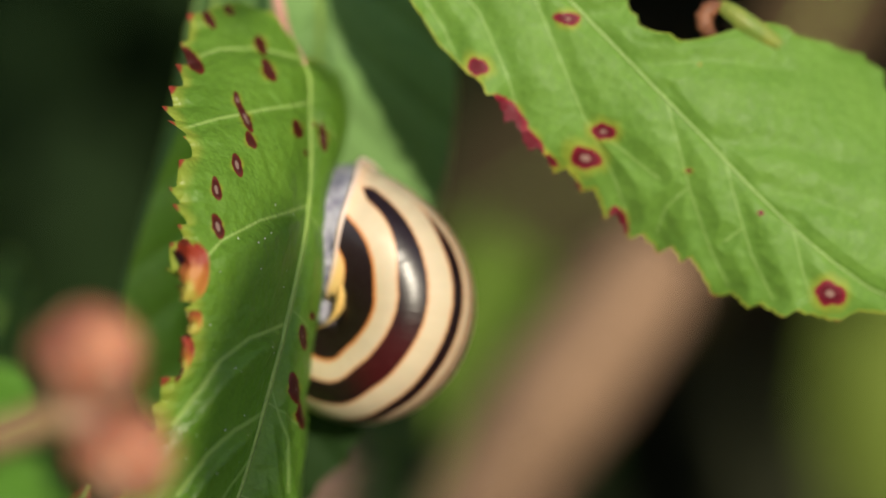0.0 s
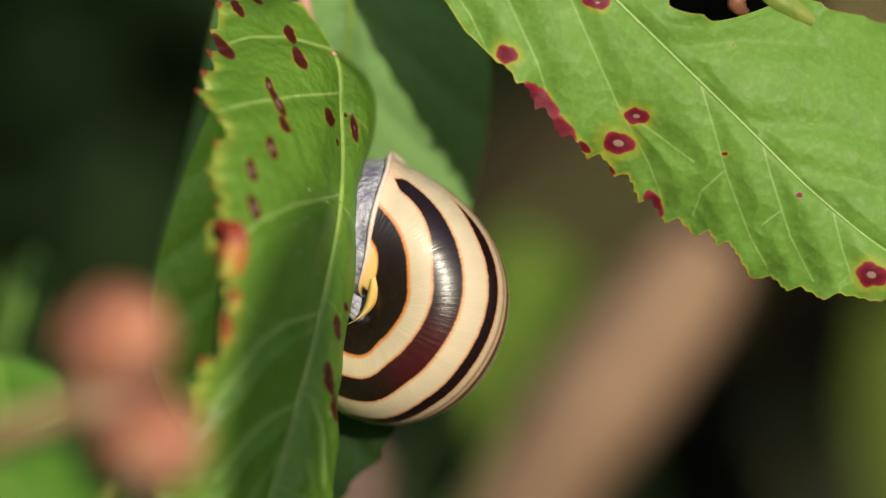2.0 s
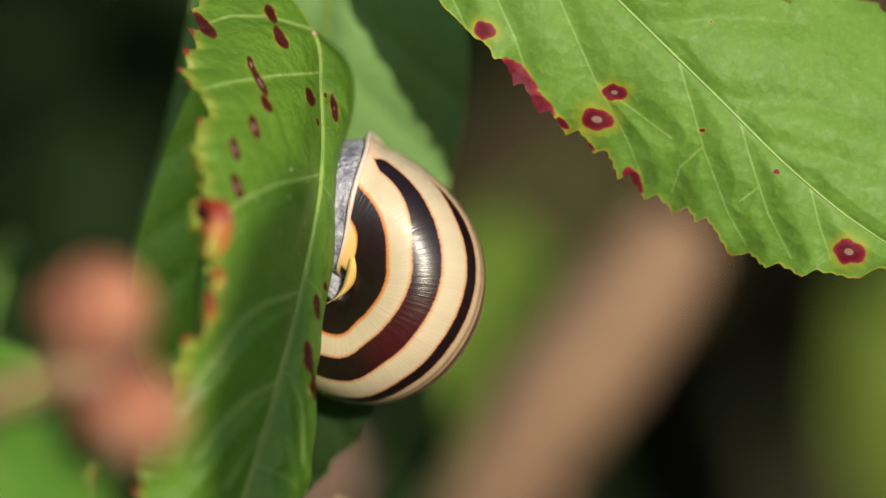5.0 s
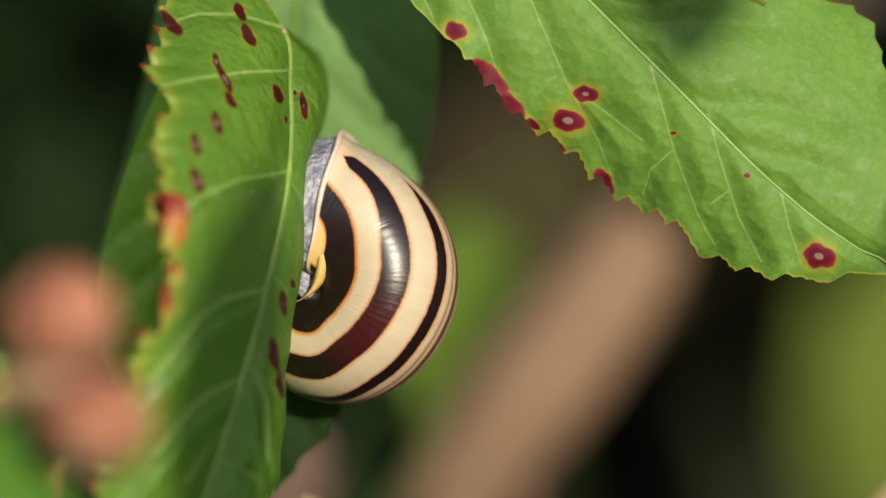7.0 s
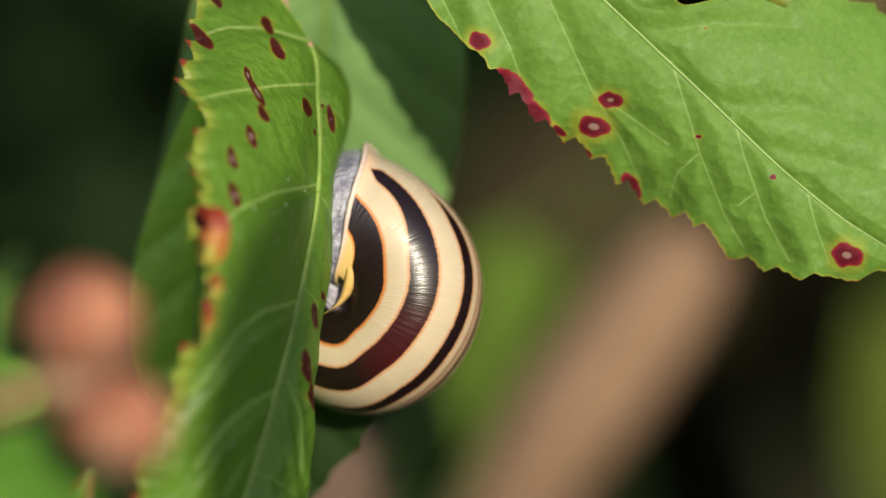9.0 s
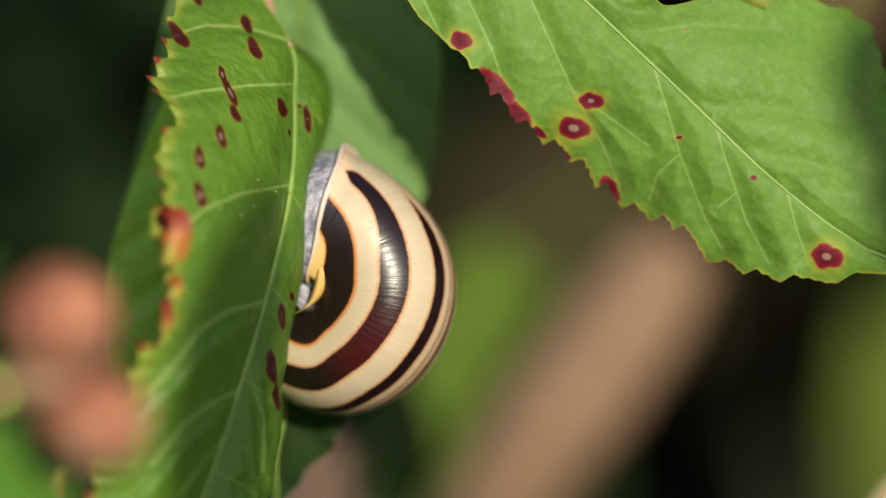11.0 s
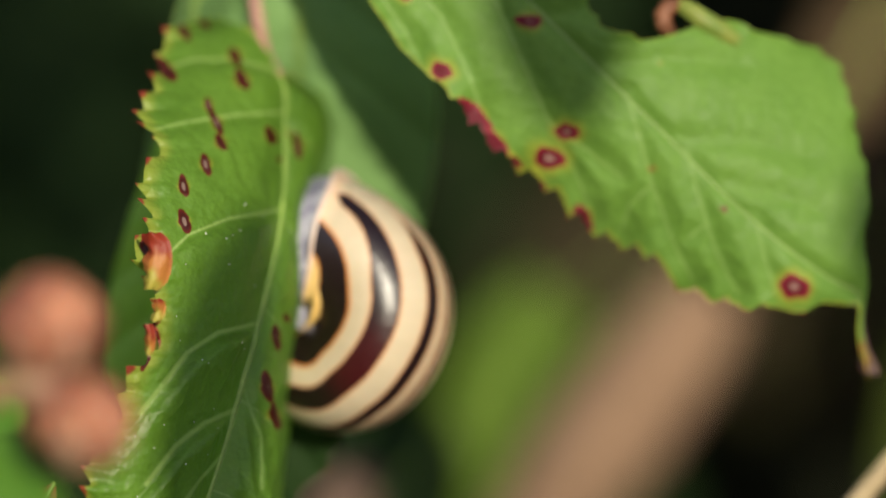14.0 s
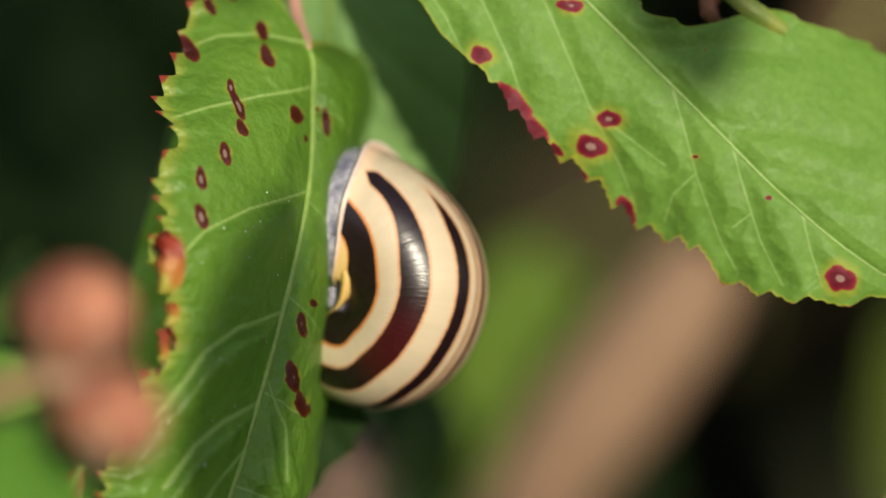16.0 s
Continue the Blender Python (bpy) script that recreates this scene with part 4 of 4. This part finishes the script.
# ---- the broad leaf behind, and leaves at the side ----
def simple_leaf(name, label, material, outline_l, outline_r, depth, group="bramble leaves", n=110, half=40, tooth=0.5, seed=1, cup=0.02, stem=((0.8, 2.0, 6.0), (2.5, 5.0, 16.0)), vein_gap=5.5, lean=0.0, base=None, spots=()):
    """A toothed leaf hung between two margins given from top to bottom as (height, x)."""
    lo = max(min(k for k, _ in outline_l), min(k for k, _ in outline_r))
    hi = min(max(k for k, _ in outline_l), max(k for k, _ in outline_r))
    z = np.linspace(hi, lo, n)
    l, r = smooth(outline_l, z), smooth(outline_r, z)
    m = (l + r) / 2
    q = np.linspace(-1, 1, 2 * half + 1)
    tl, tr = teeth(z, seed, 2.3), teeth(z, seed + 1, 2.3)
    x = m[:, None] + (r - l)[:, None] / 2 * q[None, :]
    x = x - (tl * tooth)[:, None] * np.clip(-q, 0, 1)[None, :] ** 12 + (tr * tooth)[:, None] * np.clip(q, 0, 1)[None, :] ** 12
    zz = np.repeat(z[:, None], len(q), 1)
    off = x - m[:, None]
    y = smooth(depth, z)[:, None] + cup * off**2 + lean * off
    gap = np.abs(((zz + np.abs(off) * 0.8) % vein_gap) - vein_gap / 2)
    y = y - 0.35 * (1 - np.exp(-(gap / 1.0) ** 2)) * np.clip(np.abs(off), 0, 1)
    rim = (1 - np.abs(q))[None, :] * (r - l)[:, None] / 2
    spot, halo, core = lesions(x, zz, spots) if len(spots) else (9 + 0 * x, 9 + 0 * x, 9 + 0 * x)
    attrs = {"spot": spot, "halo": halo, "core": core, "vein": np.minimum(np.minimum(gap + 0.03, np.abs(off) * 0.5), 0.6), "rim": 0.25 + rim * 1.4,
             "tip": np.where(q[None, :] < 0, tl[:, None], tr[:, None]) * np.clip(1 - rim / 0.4, 0, 1) * 0.8}
    mid = np.stack(spread(m, z, smooth(depth, z) - 0.05), 1)
    leaf = thing(name, mid[0] if base is None else base, label, "leaf", group)
    part("blade", np.stack(spread(x, zz, y), -1), grid_faces(n, len(q)), material, leaf, attributes=attrs)
    part("midrib", *tube(mid[::3], np.linspace(0.3, 0.1, len(mid[::3])), 7), M_RIB, leaf, "pale green midrib")
    top = mid[0]
    part("petiole", *tube(along([top if stem[1][2] > 0 else mid[-1]] + [np.array(k) + (top if stem[1][2] > 0 else mid[-1]) for k in stem], 8), [0.35] * 8, 8), M_RIB, leaf)
    return leaf


shell_leaf_thing = shell_leaf()
spotted_leaf_thing = spotted_leaf()
snail_thing = snail()
simple_leaf("bramble_leaf", "broad pale green bramble leaf behind the snail, half in shadow", M_LEAF_C,
            [(31.53, -14.13), (24.34, -16.37), (17.14, -18.53), (12.19, -19.52), (6.34, -20.78), (0.49, -22.31), (-5.35, -23.48), (-10.75, -22.90), (-14.80, -19.07), (-17.95, -12.78), (-19.75, -10.08)],
            [(31.53, -13.68), (26.59, -2.88), (20.74, 2.52), (15.34, 3.78), (9.49, 3.51), (4.32, 2.43), (-0.40, 0.72), (-7.15, -1.89), (-12.55, -4.23), (-16.15, -6.48), (-19.75, -9.85)],
            [(31.53, 11.5), (15.34, 14.5), (1.84, 21.5), (-19.75, 26.0)], cup=0.008, lean=0.0, seed=31, tooth=0.06)

simple_leaf("bramble_leaf", "bramble leaf close behind the snail's leaf, sunlight put into its green", M_LIGHTENED,
            [(13.54, -17.27), (9.94, -18.98), (6.34, -20.42), (2.29, -21.77), (-1.75, -22.90), (-5.35, -23.48), (-10.75, -22.90), (-15.25, -20.42), (-18.40, -17.27)],
            [(13.54, -16.82), (9.94, -15.02), (6.34, -13.68), (2.29, -12.78), (-1.75, -12.33), (-5.35, -12.55), (-10.75, -13.23), (-15.25, -14.57), (-18.40, -17.05)],
            [(13.54, 7.0), (1.84, 9.0), (-18.40, 13.0)], cup=0.01, seed=52, tooth=0.05, stem=((1.0, 3.0, 8.0), (5.5, 6.0, 24.0)))

# ---- leaves at the lower and outer side of the buds ----
BERRY_BASE = (-21.92, -65.0, -6.21)
low_leaf = simple_leaf("bramble_leaf", "bright green bramble leaf with a red tip, below the buds", M_LEAF_D,
            [(-14.80, -42.47), (-17.50, -43.81), (-22.00, -42.02), (-26.95, -37.97), (-30.54, -33.47)], [(-14.80, -41.57), (-15.47, -32.57), (-18.40, -27.62), (-22.00, -25.15), (-26.95, -27.17), (-30.54, -32.57)],
            [(-14.80, -57.0), (-30.54, -67.0)], cup=0.0, seed=41, base=BERRY_BASE, stem=((-5, 0, -4), (-14, 2, -14)))
simple_leaf("bramble_leaf", "green bramble leaf half hidden behind the buds", M_LEAF_D,
            [(-8.28, -37.97), (-10.30, -40.22), (-13.00, -38.87), (-15.25, -35.27)], [(-8.28, -37.52), (-9.18, -32.57), (-11.20, -30.09), (-13.68, -31.22), (-15.25, -34.82)],
            [(-8.28, 30.0), (-15.25, 24.0)], cup=0.015, seed=45, stem=((-4, 3, -6), (-12, 6, -25)))
simple_leaf("bramble_leaf", "bramble leaf under the snail, shade put into its dark green", M_DIM,
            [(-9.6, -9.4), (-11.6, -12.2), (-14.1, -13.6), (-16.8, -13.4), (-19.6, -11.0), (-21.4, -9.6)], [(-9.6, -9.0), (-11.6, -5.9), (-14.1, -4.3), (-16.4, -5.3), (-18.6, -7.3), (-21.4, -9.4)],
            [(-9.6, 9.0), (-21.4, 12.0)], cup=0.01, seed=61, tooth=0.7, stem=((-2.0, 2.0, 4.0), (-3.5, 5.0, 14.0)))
simple_leaf("bramble_leaf", "small green leaf tip with shade put into its colour", M_DEEP,
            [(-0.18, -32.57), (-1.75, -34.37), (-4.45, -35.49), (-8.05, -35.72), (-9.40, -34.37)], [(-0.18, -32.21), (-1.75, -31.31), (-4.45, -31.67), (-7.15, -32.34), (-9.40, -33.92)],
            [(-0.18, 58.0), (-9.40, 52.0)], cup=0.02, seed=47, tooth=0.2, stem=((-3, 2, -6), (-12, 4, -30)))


# ---- rust-coloured buds on their stalk ----
def bud_cluster():
    spray = thing("bramble_buds", BERRY_BASE, "two rust-red dried bramble buds with pale sepals on a stalk", "buds")
    rng = np.random.default_rng(4)
    for u, v, r, lean in ((-25.91, -7.29, 3.7, 0.3), (-23.03, -15.47, 3.4, -0.5)):
        c = spot_at(u, v, -65.0)
        th, ph = np.meshgrid(np.linspace(0.02, math.pi - 0.02, 36), np.linspace(0, 2 * math.pi, 56, endpoint=False), indexing="ij")
        rr = r * (1 + 0.08 * np.cos(5 * ph + 2 * th + lean) * np.sin(th) + 0.05 * np.cos(9 * ph - 3 * th) * np.sin(th) + 0.04 * np.cos(4 * th))
        verts = np.stack([c.x + rr * np.sin(th) * np.cos(ph), c.y + rr * np.sin(th) * np.sin(ph), c.z + rr * 0.97 * np.cos(th)], -1)
        bud = part("bud", verts, grid_faces(36, 56, True), M_BUD, spray, "rust-red wrinkled bud")
        for k in range(5):
            a = 2 * math.pi * k / 5 + lean
            verts = []
            for s in np.linspace(0, 1, 10):
                w = 1.1 * math.sin(math.pi * (0.15 + 0.8 * s)) * (1 - 0.5 * s)
                tilt = 2.6 - 1.0 * s
                for e in (-1, 0, 1):
                    b = a + e * w / r / max(0.35, math.sin(tilt))
                    rad = r * 1.06 + 0.1 * (1 - abs(e))
                    verts.append((c.x + rad * math.sin(tilt) * math.cos(b), c.y + rad * math.sin(tilt) * math.sin(b), c.z + rad * math.cos(tilt)))
            part("sepal", verts, grid_faces(10, 3), M_SEPAL, bud)
    fork = spot_at(*(-27.85, -11.88), -64.5)
    for pts, rad in (([(-43.0, -53.0, -15.0), spot_at(*(-37.97, -15.47), -65.0), spot_at(*(-34.37, -14.35), -66.0), spot_at(*(-31.67, -13.23), -65.4), fork], 1.0),
                     ([fork, spot_at(*(-26.95, -11.20), -64.8), spot_at(*(-26.05, -10.08), -65.0)], 1.12), ([fork, spot_at(*(-26.05, -12.64), -64.8), spot_at(*(-24.47, -13.45), -65.0)], 1.18)):
        part("stalk", *tube(along(pts, 14), np.linspace(rad, rad * 1.15, 14), 12, 0.06), M_TWIG if rad < 1.05 else M_SEPAL, spray, "pinkish brown stalk" if rad < 1.05 else "")
    return spray


bud_thing = bud_cluster()


# ---- what stands behind, out of focus ----
def cane(name, label, pts, radii, material, knots=()):
    line = along(pts, 40)
    ob = thing(name, line[-1], label, "cane")
    rad = smooth(list(zip(np.linspace(0, 1, len(radii)), radii)), np.linspace(0, 1, 40))
    stem = part("stem", *tube(line, rad, 16, 0.05), material, ob)
    for k in knots:
        c = line[k]
        part("node", *tube([c + [0, 0, -1.6], c, c + [0, 0, 1.6]], [rad[k] * 0.8, rad[k] * 1.16, rad[k] * 0.8], 14, 0.04), material, stem)
    return ob


cane("dead_cane", "thick dead brown cane with a broken end, leaning in the undergrowth",
     [spot_at(*(21.7, 0.8), 150), spot_at(*(19.8, -2.1), 150), spot_at(*(14.5, -9.0), 151), spot_at(*(7.7, -18.40), 156), spot_at(*(-1.0, -31.89), 165), spot_at(*(-26.27, -61.13), 150)],
     [4.4, 6.8, 5.6, 3.5, 2.5, 2.5], M_CANE, (12, 26))
cane("dead_cane", "short dead brown cane low in the undergrowth",
     [spot_at(*(-5.80, -14.80), 95), spot_at(*(-7.38, -18.40), 96), spot_at(*(-10.08, -24.25), 98), spot_at(*(-13.68, -43.14), 105)], [2.4, 4.2, 5.0, 5.5], M_SHADECANE, (20,))
cane("straw_stem", "pale straw-coloured bramble stem leaning before the shade",
     [spot_at(*(48.0, -11.9), -32), spot_at(*(44.6, -15.9), -31), spot_at(*(41.3, -19.7), -30), spot_at(*(38.4, -23.1), -30), spot_at(*(34.01, -28.74), -29), (22.0, -10.0, -120.0), (14.0, 20.0, -300.0), (10.0, 60.0, -640.0)],
     [0.78, 0.84, 0.92, 0.96, 1.02, 1.2, 1.6, 2.0], M_STRAW, (14,))
cane("straw_stem", "pale broken twig end under the leaf",
     [spot_at(*(-7.15, -21.64), -15), spot_at(*(-5.44, -22.27), -15), spot_at(*(-3.55, -23.35), -15), spot_at(*(-0.63, -26.50), -14), spot_at(*(1.62, -38.64), -10), (4.0, 20.0, -300.0), (4.0, 40.0, -640.0)],
     [0.4, 0.75, 0.85, 0.95, 1.1, 1.6, 2.0], M_STRAW)


cane("bramble_shoot", "arching green bramble shoot above the snail that bears the leaves",
     [(152.0, -490.0, 152.0), (104.0, -388.0, 106.0), (85.0, -240.0, 112.0), (40.0, -90.0, 92.0), (-4.0, 2.0, 48.0), (-12.0, 14.0, 42.0), (-22.0, 40.0, 46.0), (-70.0, 130.0, 20.0), (-150.0, 200.0, -300.0), (-170.0, 220.0, -640.0)],
     [0.9, 0.95, 1.0, 1.1, 1.3, 1.4, 1.6, 2.2, 3.0, 3.4], M_RIB, (10, 20, 30))
cane("bramble_shoot", "thin brown bramble shoot that bears the dried buds",
     [(-44.0, -51.0, 6.0), (-43.0, -53.0, -15.0), (-43.0, -42.0, -34.0), (-60.0, 10.0, -200.0), (-80.0, 40.0, -640.0)], [0.8, 1.0, 1.2, 2.0, 2.6], M_TWIG, (8, 20))


def far_leaf(label, u, v, y, long, wide, lean, face, material, seed, depth=None):
    """A pointed leaf on a short stalk, well behind the snail."""
    c = spot_at(u, v, y) if depth is None else Vector((u, depth, v))
    ob = thing("bramble_leaf", c, label, "leaf", "bramble leaves")
    s = np.linspace(0, 1, 22)
    q = np.linspace(-1, 1, 9)
    w = wide / 2 * np.sin(math.pi * s ** 0.8) ** 0.75 * (1 + 0.1 * teeth(s * 20, seed, 2.0))
    X = w[:, None] * q[None, :]
    Z = np.repeat(((0.5 - s) * long)[:, None], 9, 1)
    Y = 0.012 * X**2 + 0.010 * Z**2 + 0.4 * np.sin(Z * 0.7 + X)
    turn = np.array((pose(0, 0, 0, face[0], lean, face[1])).to_3x3())
    P = np.stack([X, Y, Z], -1) @ turn.T + np.array(c)
    part("blade", P, grid_faces(22, 9), material, ob)
    mid = P[:, 4]
    part("midrib", *tube(mid, np.linspace(0.5, 0.15, 22), 6), M_RIB, ob)
    way = (mid[0] - mid[3]) / np.linalg.norm(mid[0] - mid[3])
    part("petiole", *tube([mid[0], mid[0] + way * 8 + [0, 2, 0], mid[0] + way * 20 + [0, 8, 2]], [0.5, 0.5, 0.6], 7), M_PINK, ob)
    return ob


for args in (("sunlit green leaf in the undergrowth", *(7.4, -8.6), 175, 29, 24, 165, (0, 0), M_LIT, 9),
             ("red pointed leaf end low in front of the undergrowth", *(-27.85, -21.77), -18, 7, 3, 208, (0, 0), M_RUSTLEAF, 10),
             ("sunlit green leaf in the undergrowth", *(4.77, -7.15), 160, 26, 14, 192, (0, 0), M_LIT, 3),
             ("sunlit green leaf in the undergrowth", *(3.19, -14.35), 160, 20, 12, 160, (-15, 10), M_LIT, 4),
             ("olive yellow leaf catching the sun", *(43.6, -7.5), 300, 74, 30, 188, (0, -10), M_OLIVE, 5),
             ("dead brown leaf hanging in the undergrowth", *(33.56, 18.94), 150, 22, 12, 30, (0, 0), M_BROWN, 6),
             # two dim brown leaves added to tone the dark background
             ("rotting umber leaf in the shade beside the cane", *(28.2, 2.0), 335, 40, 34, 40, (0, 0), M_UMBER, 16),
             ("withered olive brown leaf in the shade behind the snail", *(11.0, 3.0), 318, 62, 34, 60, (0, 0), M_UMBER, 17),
             ("dark green leaf in the undergrowth", *(-1.08, -14.35), 110, 14, 12, 220, (20, 20), M_SHADE, 7)):
    far_leaf(*args)


def foliage(name, label, count, seed, box, size, material, category="foliage"):
    """A thicket of many small pointed leaves, in a box of millimetres."""
    rng = np.random.default_rng(seed)
    shape = np.array([(0, 0, 0.5), (0.22, 0.03, 0.18), (0.2, 0.03, -0.2), (0, 0, -0.5), (-0.2, 0.03, -0.2), (-0.22, 0.03, 0.18)])
    verts, faces = [], []
    for i in range(count):
        m = np.array(pose(0, 0, 0, rng.uniform(-60, 60), rng.uniform(0, 360), rng.uniform(-60, 60)).to_3x3())
        p = np.array([rng.uniform(*box[k]) for k in range(3)])
        verts.append((shape * size * rng.uniform(0.6, 1.3)) @ m.T + p)
        b = 6 * i
        faces += [[b, b + 1, b + 2, b + 3], [b, b + 3, b + 4, b + 5]]
    ob = thing(name, (np.mean(box[0]), np.mean(box[1]), box[2][0]), label, category, kind="stuff")
    part("leaves", np.concatenate(verts), faces, material, ob, kind="stuff")
    return ob


foliage("undergrowth", "dense green undergrowth, its shade put into the dark colour", 5200, 11, ((-420, 22), (330, 620), (-620, 420)), 60, M_SHADE)
foliage("undergrowth", "dense brown and green undergrowth with shade painted into its colour", 4200, 12, ((-15, 420), (360, 640), (-620, 420)), 60, M_DARK)
# three unseen thickets, added above the view to keep sun off the background
foliage("unseen_shade_foliage", "unseen bramble foliage added to shade the right undergrowth", 600, 13, ((110, 400), (105, 300), (66, 330)), 55, M_SHADE)

foliage("unseen_shade_foliage", "unseen small bramble leaves added to shade the hollow beyond the cane", 1100, 17, ((110, 330), (40, 110), (56, 190)), 30, M_SHADE)

foliage("unseen_shade_foliage", "unseen bramble leaves added to shade the left background", 40, 37, ((-20, 45), (40, 75), (58, 150)), 30, M_SHADE)

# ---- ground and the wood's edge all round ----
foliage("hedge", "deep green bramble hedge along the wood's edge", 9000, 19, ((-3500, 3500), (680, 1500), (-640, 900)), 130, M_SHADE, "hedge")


def ground():
    rng = np.random.default_rng(2)
    n = 60
    s = np.linspace(-1, 1, n)
    d = np.sign(s) * (np.abs(s) ** 3) * 400.0
    X, Y = np.meshgrid(d, d, indexing="ij")
    Z = 0.03 * np.sin(X * 3.1) * np.cos(Y * 2.7) + rng.normal(0, 0.008, X.shape)
    me = bpy.data.meshes.new("ground")
    me.from_pydata(np.stack([X, Y, Z - 0.05], -1).reshape(-1, 3).tolist(), [], grid_faces(n, n).tolist())
    me.shade_smooth()
    me.materials.append(M_SOIL)
    tagged(new("ground", me), "dark bare soil under the brambles", "ground", kind="structure")


ground()


# ---- the leaves out of sight whose shadows plays on the spotted leaf ----
SHADE_REACH = 480.0
SHADE_END = (152.0, -490.0, 152.0)


def shading_leaf(base, long, wide, seed):
    ob = thing("bramble_leaf", base, "green bramble leaf on a long stalk, swaying in the sun", "leaf", "bramble leaves")
    s = np.linspace(0, 1, 40)
    q = np.linspace(-1, 1, 17)
    w = wide / 2 * np.sin(math.pi * s ** 0.85) ** 0.7 * (1 + 0.07 * teeth(s * 30, seed, 1.8))
    X = w[:, None] * q[None, :]
    Z = np.repeat(((0.5 - s) * long)[:, None], 17, 1)
    P = np.stack([X, 0.01 * X**2, Z], -1) + np.array(base)
    part("blade", P, grid_faces(40, 17), M_SHADE, ob)
    part("midrib", *tube(P[:, 8], np.linspace(0.3, 0.1, 40), 6), M_RIB, ob)
    top = P[0, 8]
    part("petiole", *tube(along([top, top + [1, 2, 14], SHADE_END], 10), [0.35] * 10, 7), M_PINK, ob)
    return ob


shading_things = (shading_leaf((152.0, -460.0, 118.0), 18, 14, 77), shading_leaf((170.0, -460.0, 105.0), 18, 16, 78), shading_leaf((140.0, -450.0, 125.0), 19, 18, 79))



def still_shade():
    """Unseen leaf, added nearer the sun, that softly half shades the snail's leaf's lower half."""
    c = spot_at(*(-14.2, -16.0), -11.0) + to_sun * 400.0
    far_leaf("unseen bramble leaf added to shade the snail's leaf", c.x, c.z, 0.0, 42, 11.5, 11, (0, -15), M_LIT, 15, c.y)


still_shade()


def motions():
    for ob, rows in ((shell_leaf_thing, SHELL_LEAF_ROWS), (snail_thing, SHELL_LEAF_ROWS), (spotted_leaf_thing, SPOTTED_LEAF_ROWS), (bud_thing, BERRY_ROWS), (low_leaf, BERRY_ROWS)):
        walk(ob, keyed(rows))
    for ob, keys in zip(shading_things, (HIGH_SHADE_ROWS, LOW_SHADE_ROWS, SMALL_SHADE_ROWS)):
        rows = []
        for t, u, v, roll in keys:
            p = np.array([u, 1.0, v]) + np.array(to_sun) * SHADE_REACH
            rows.append((t, pose(p[0] / 1000, p[1] / 1000, p[2] / 1000 + HEIGHT, 0, roll, -15)))
        walk(ob, rows)


motions()
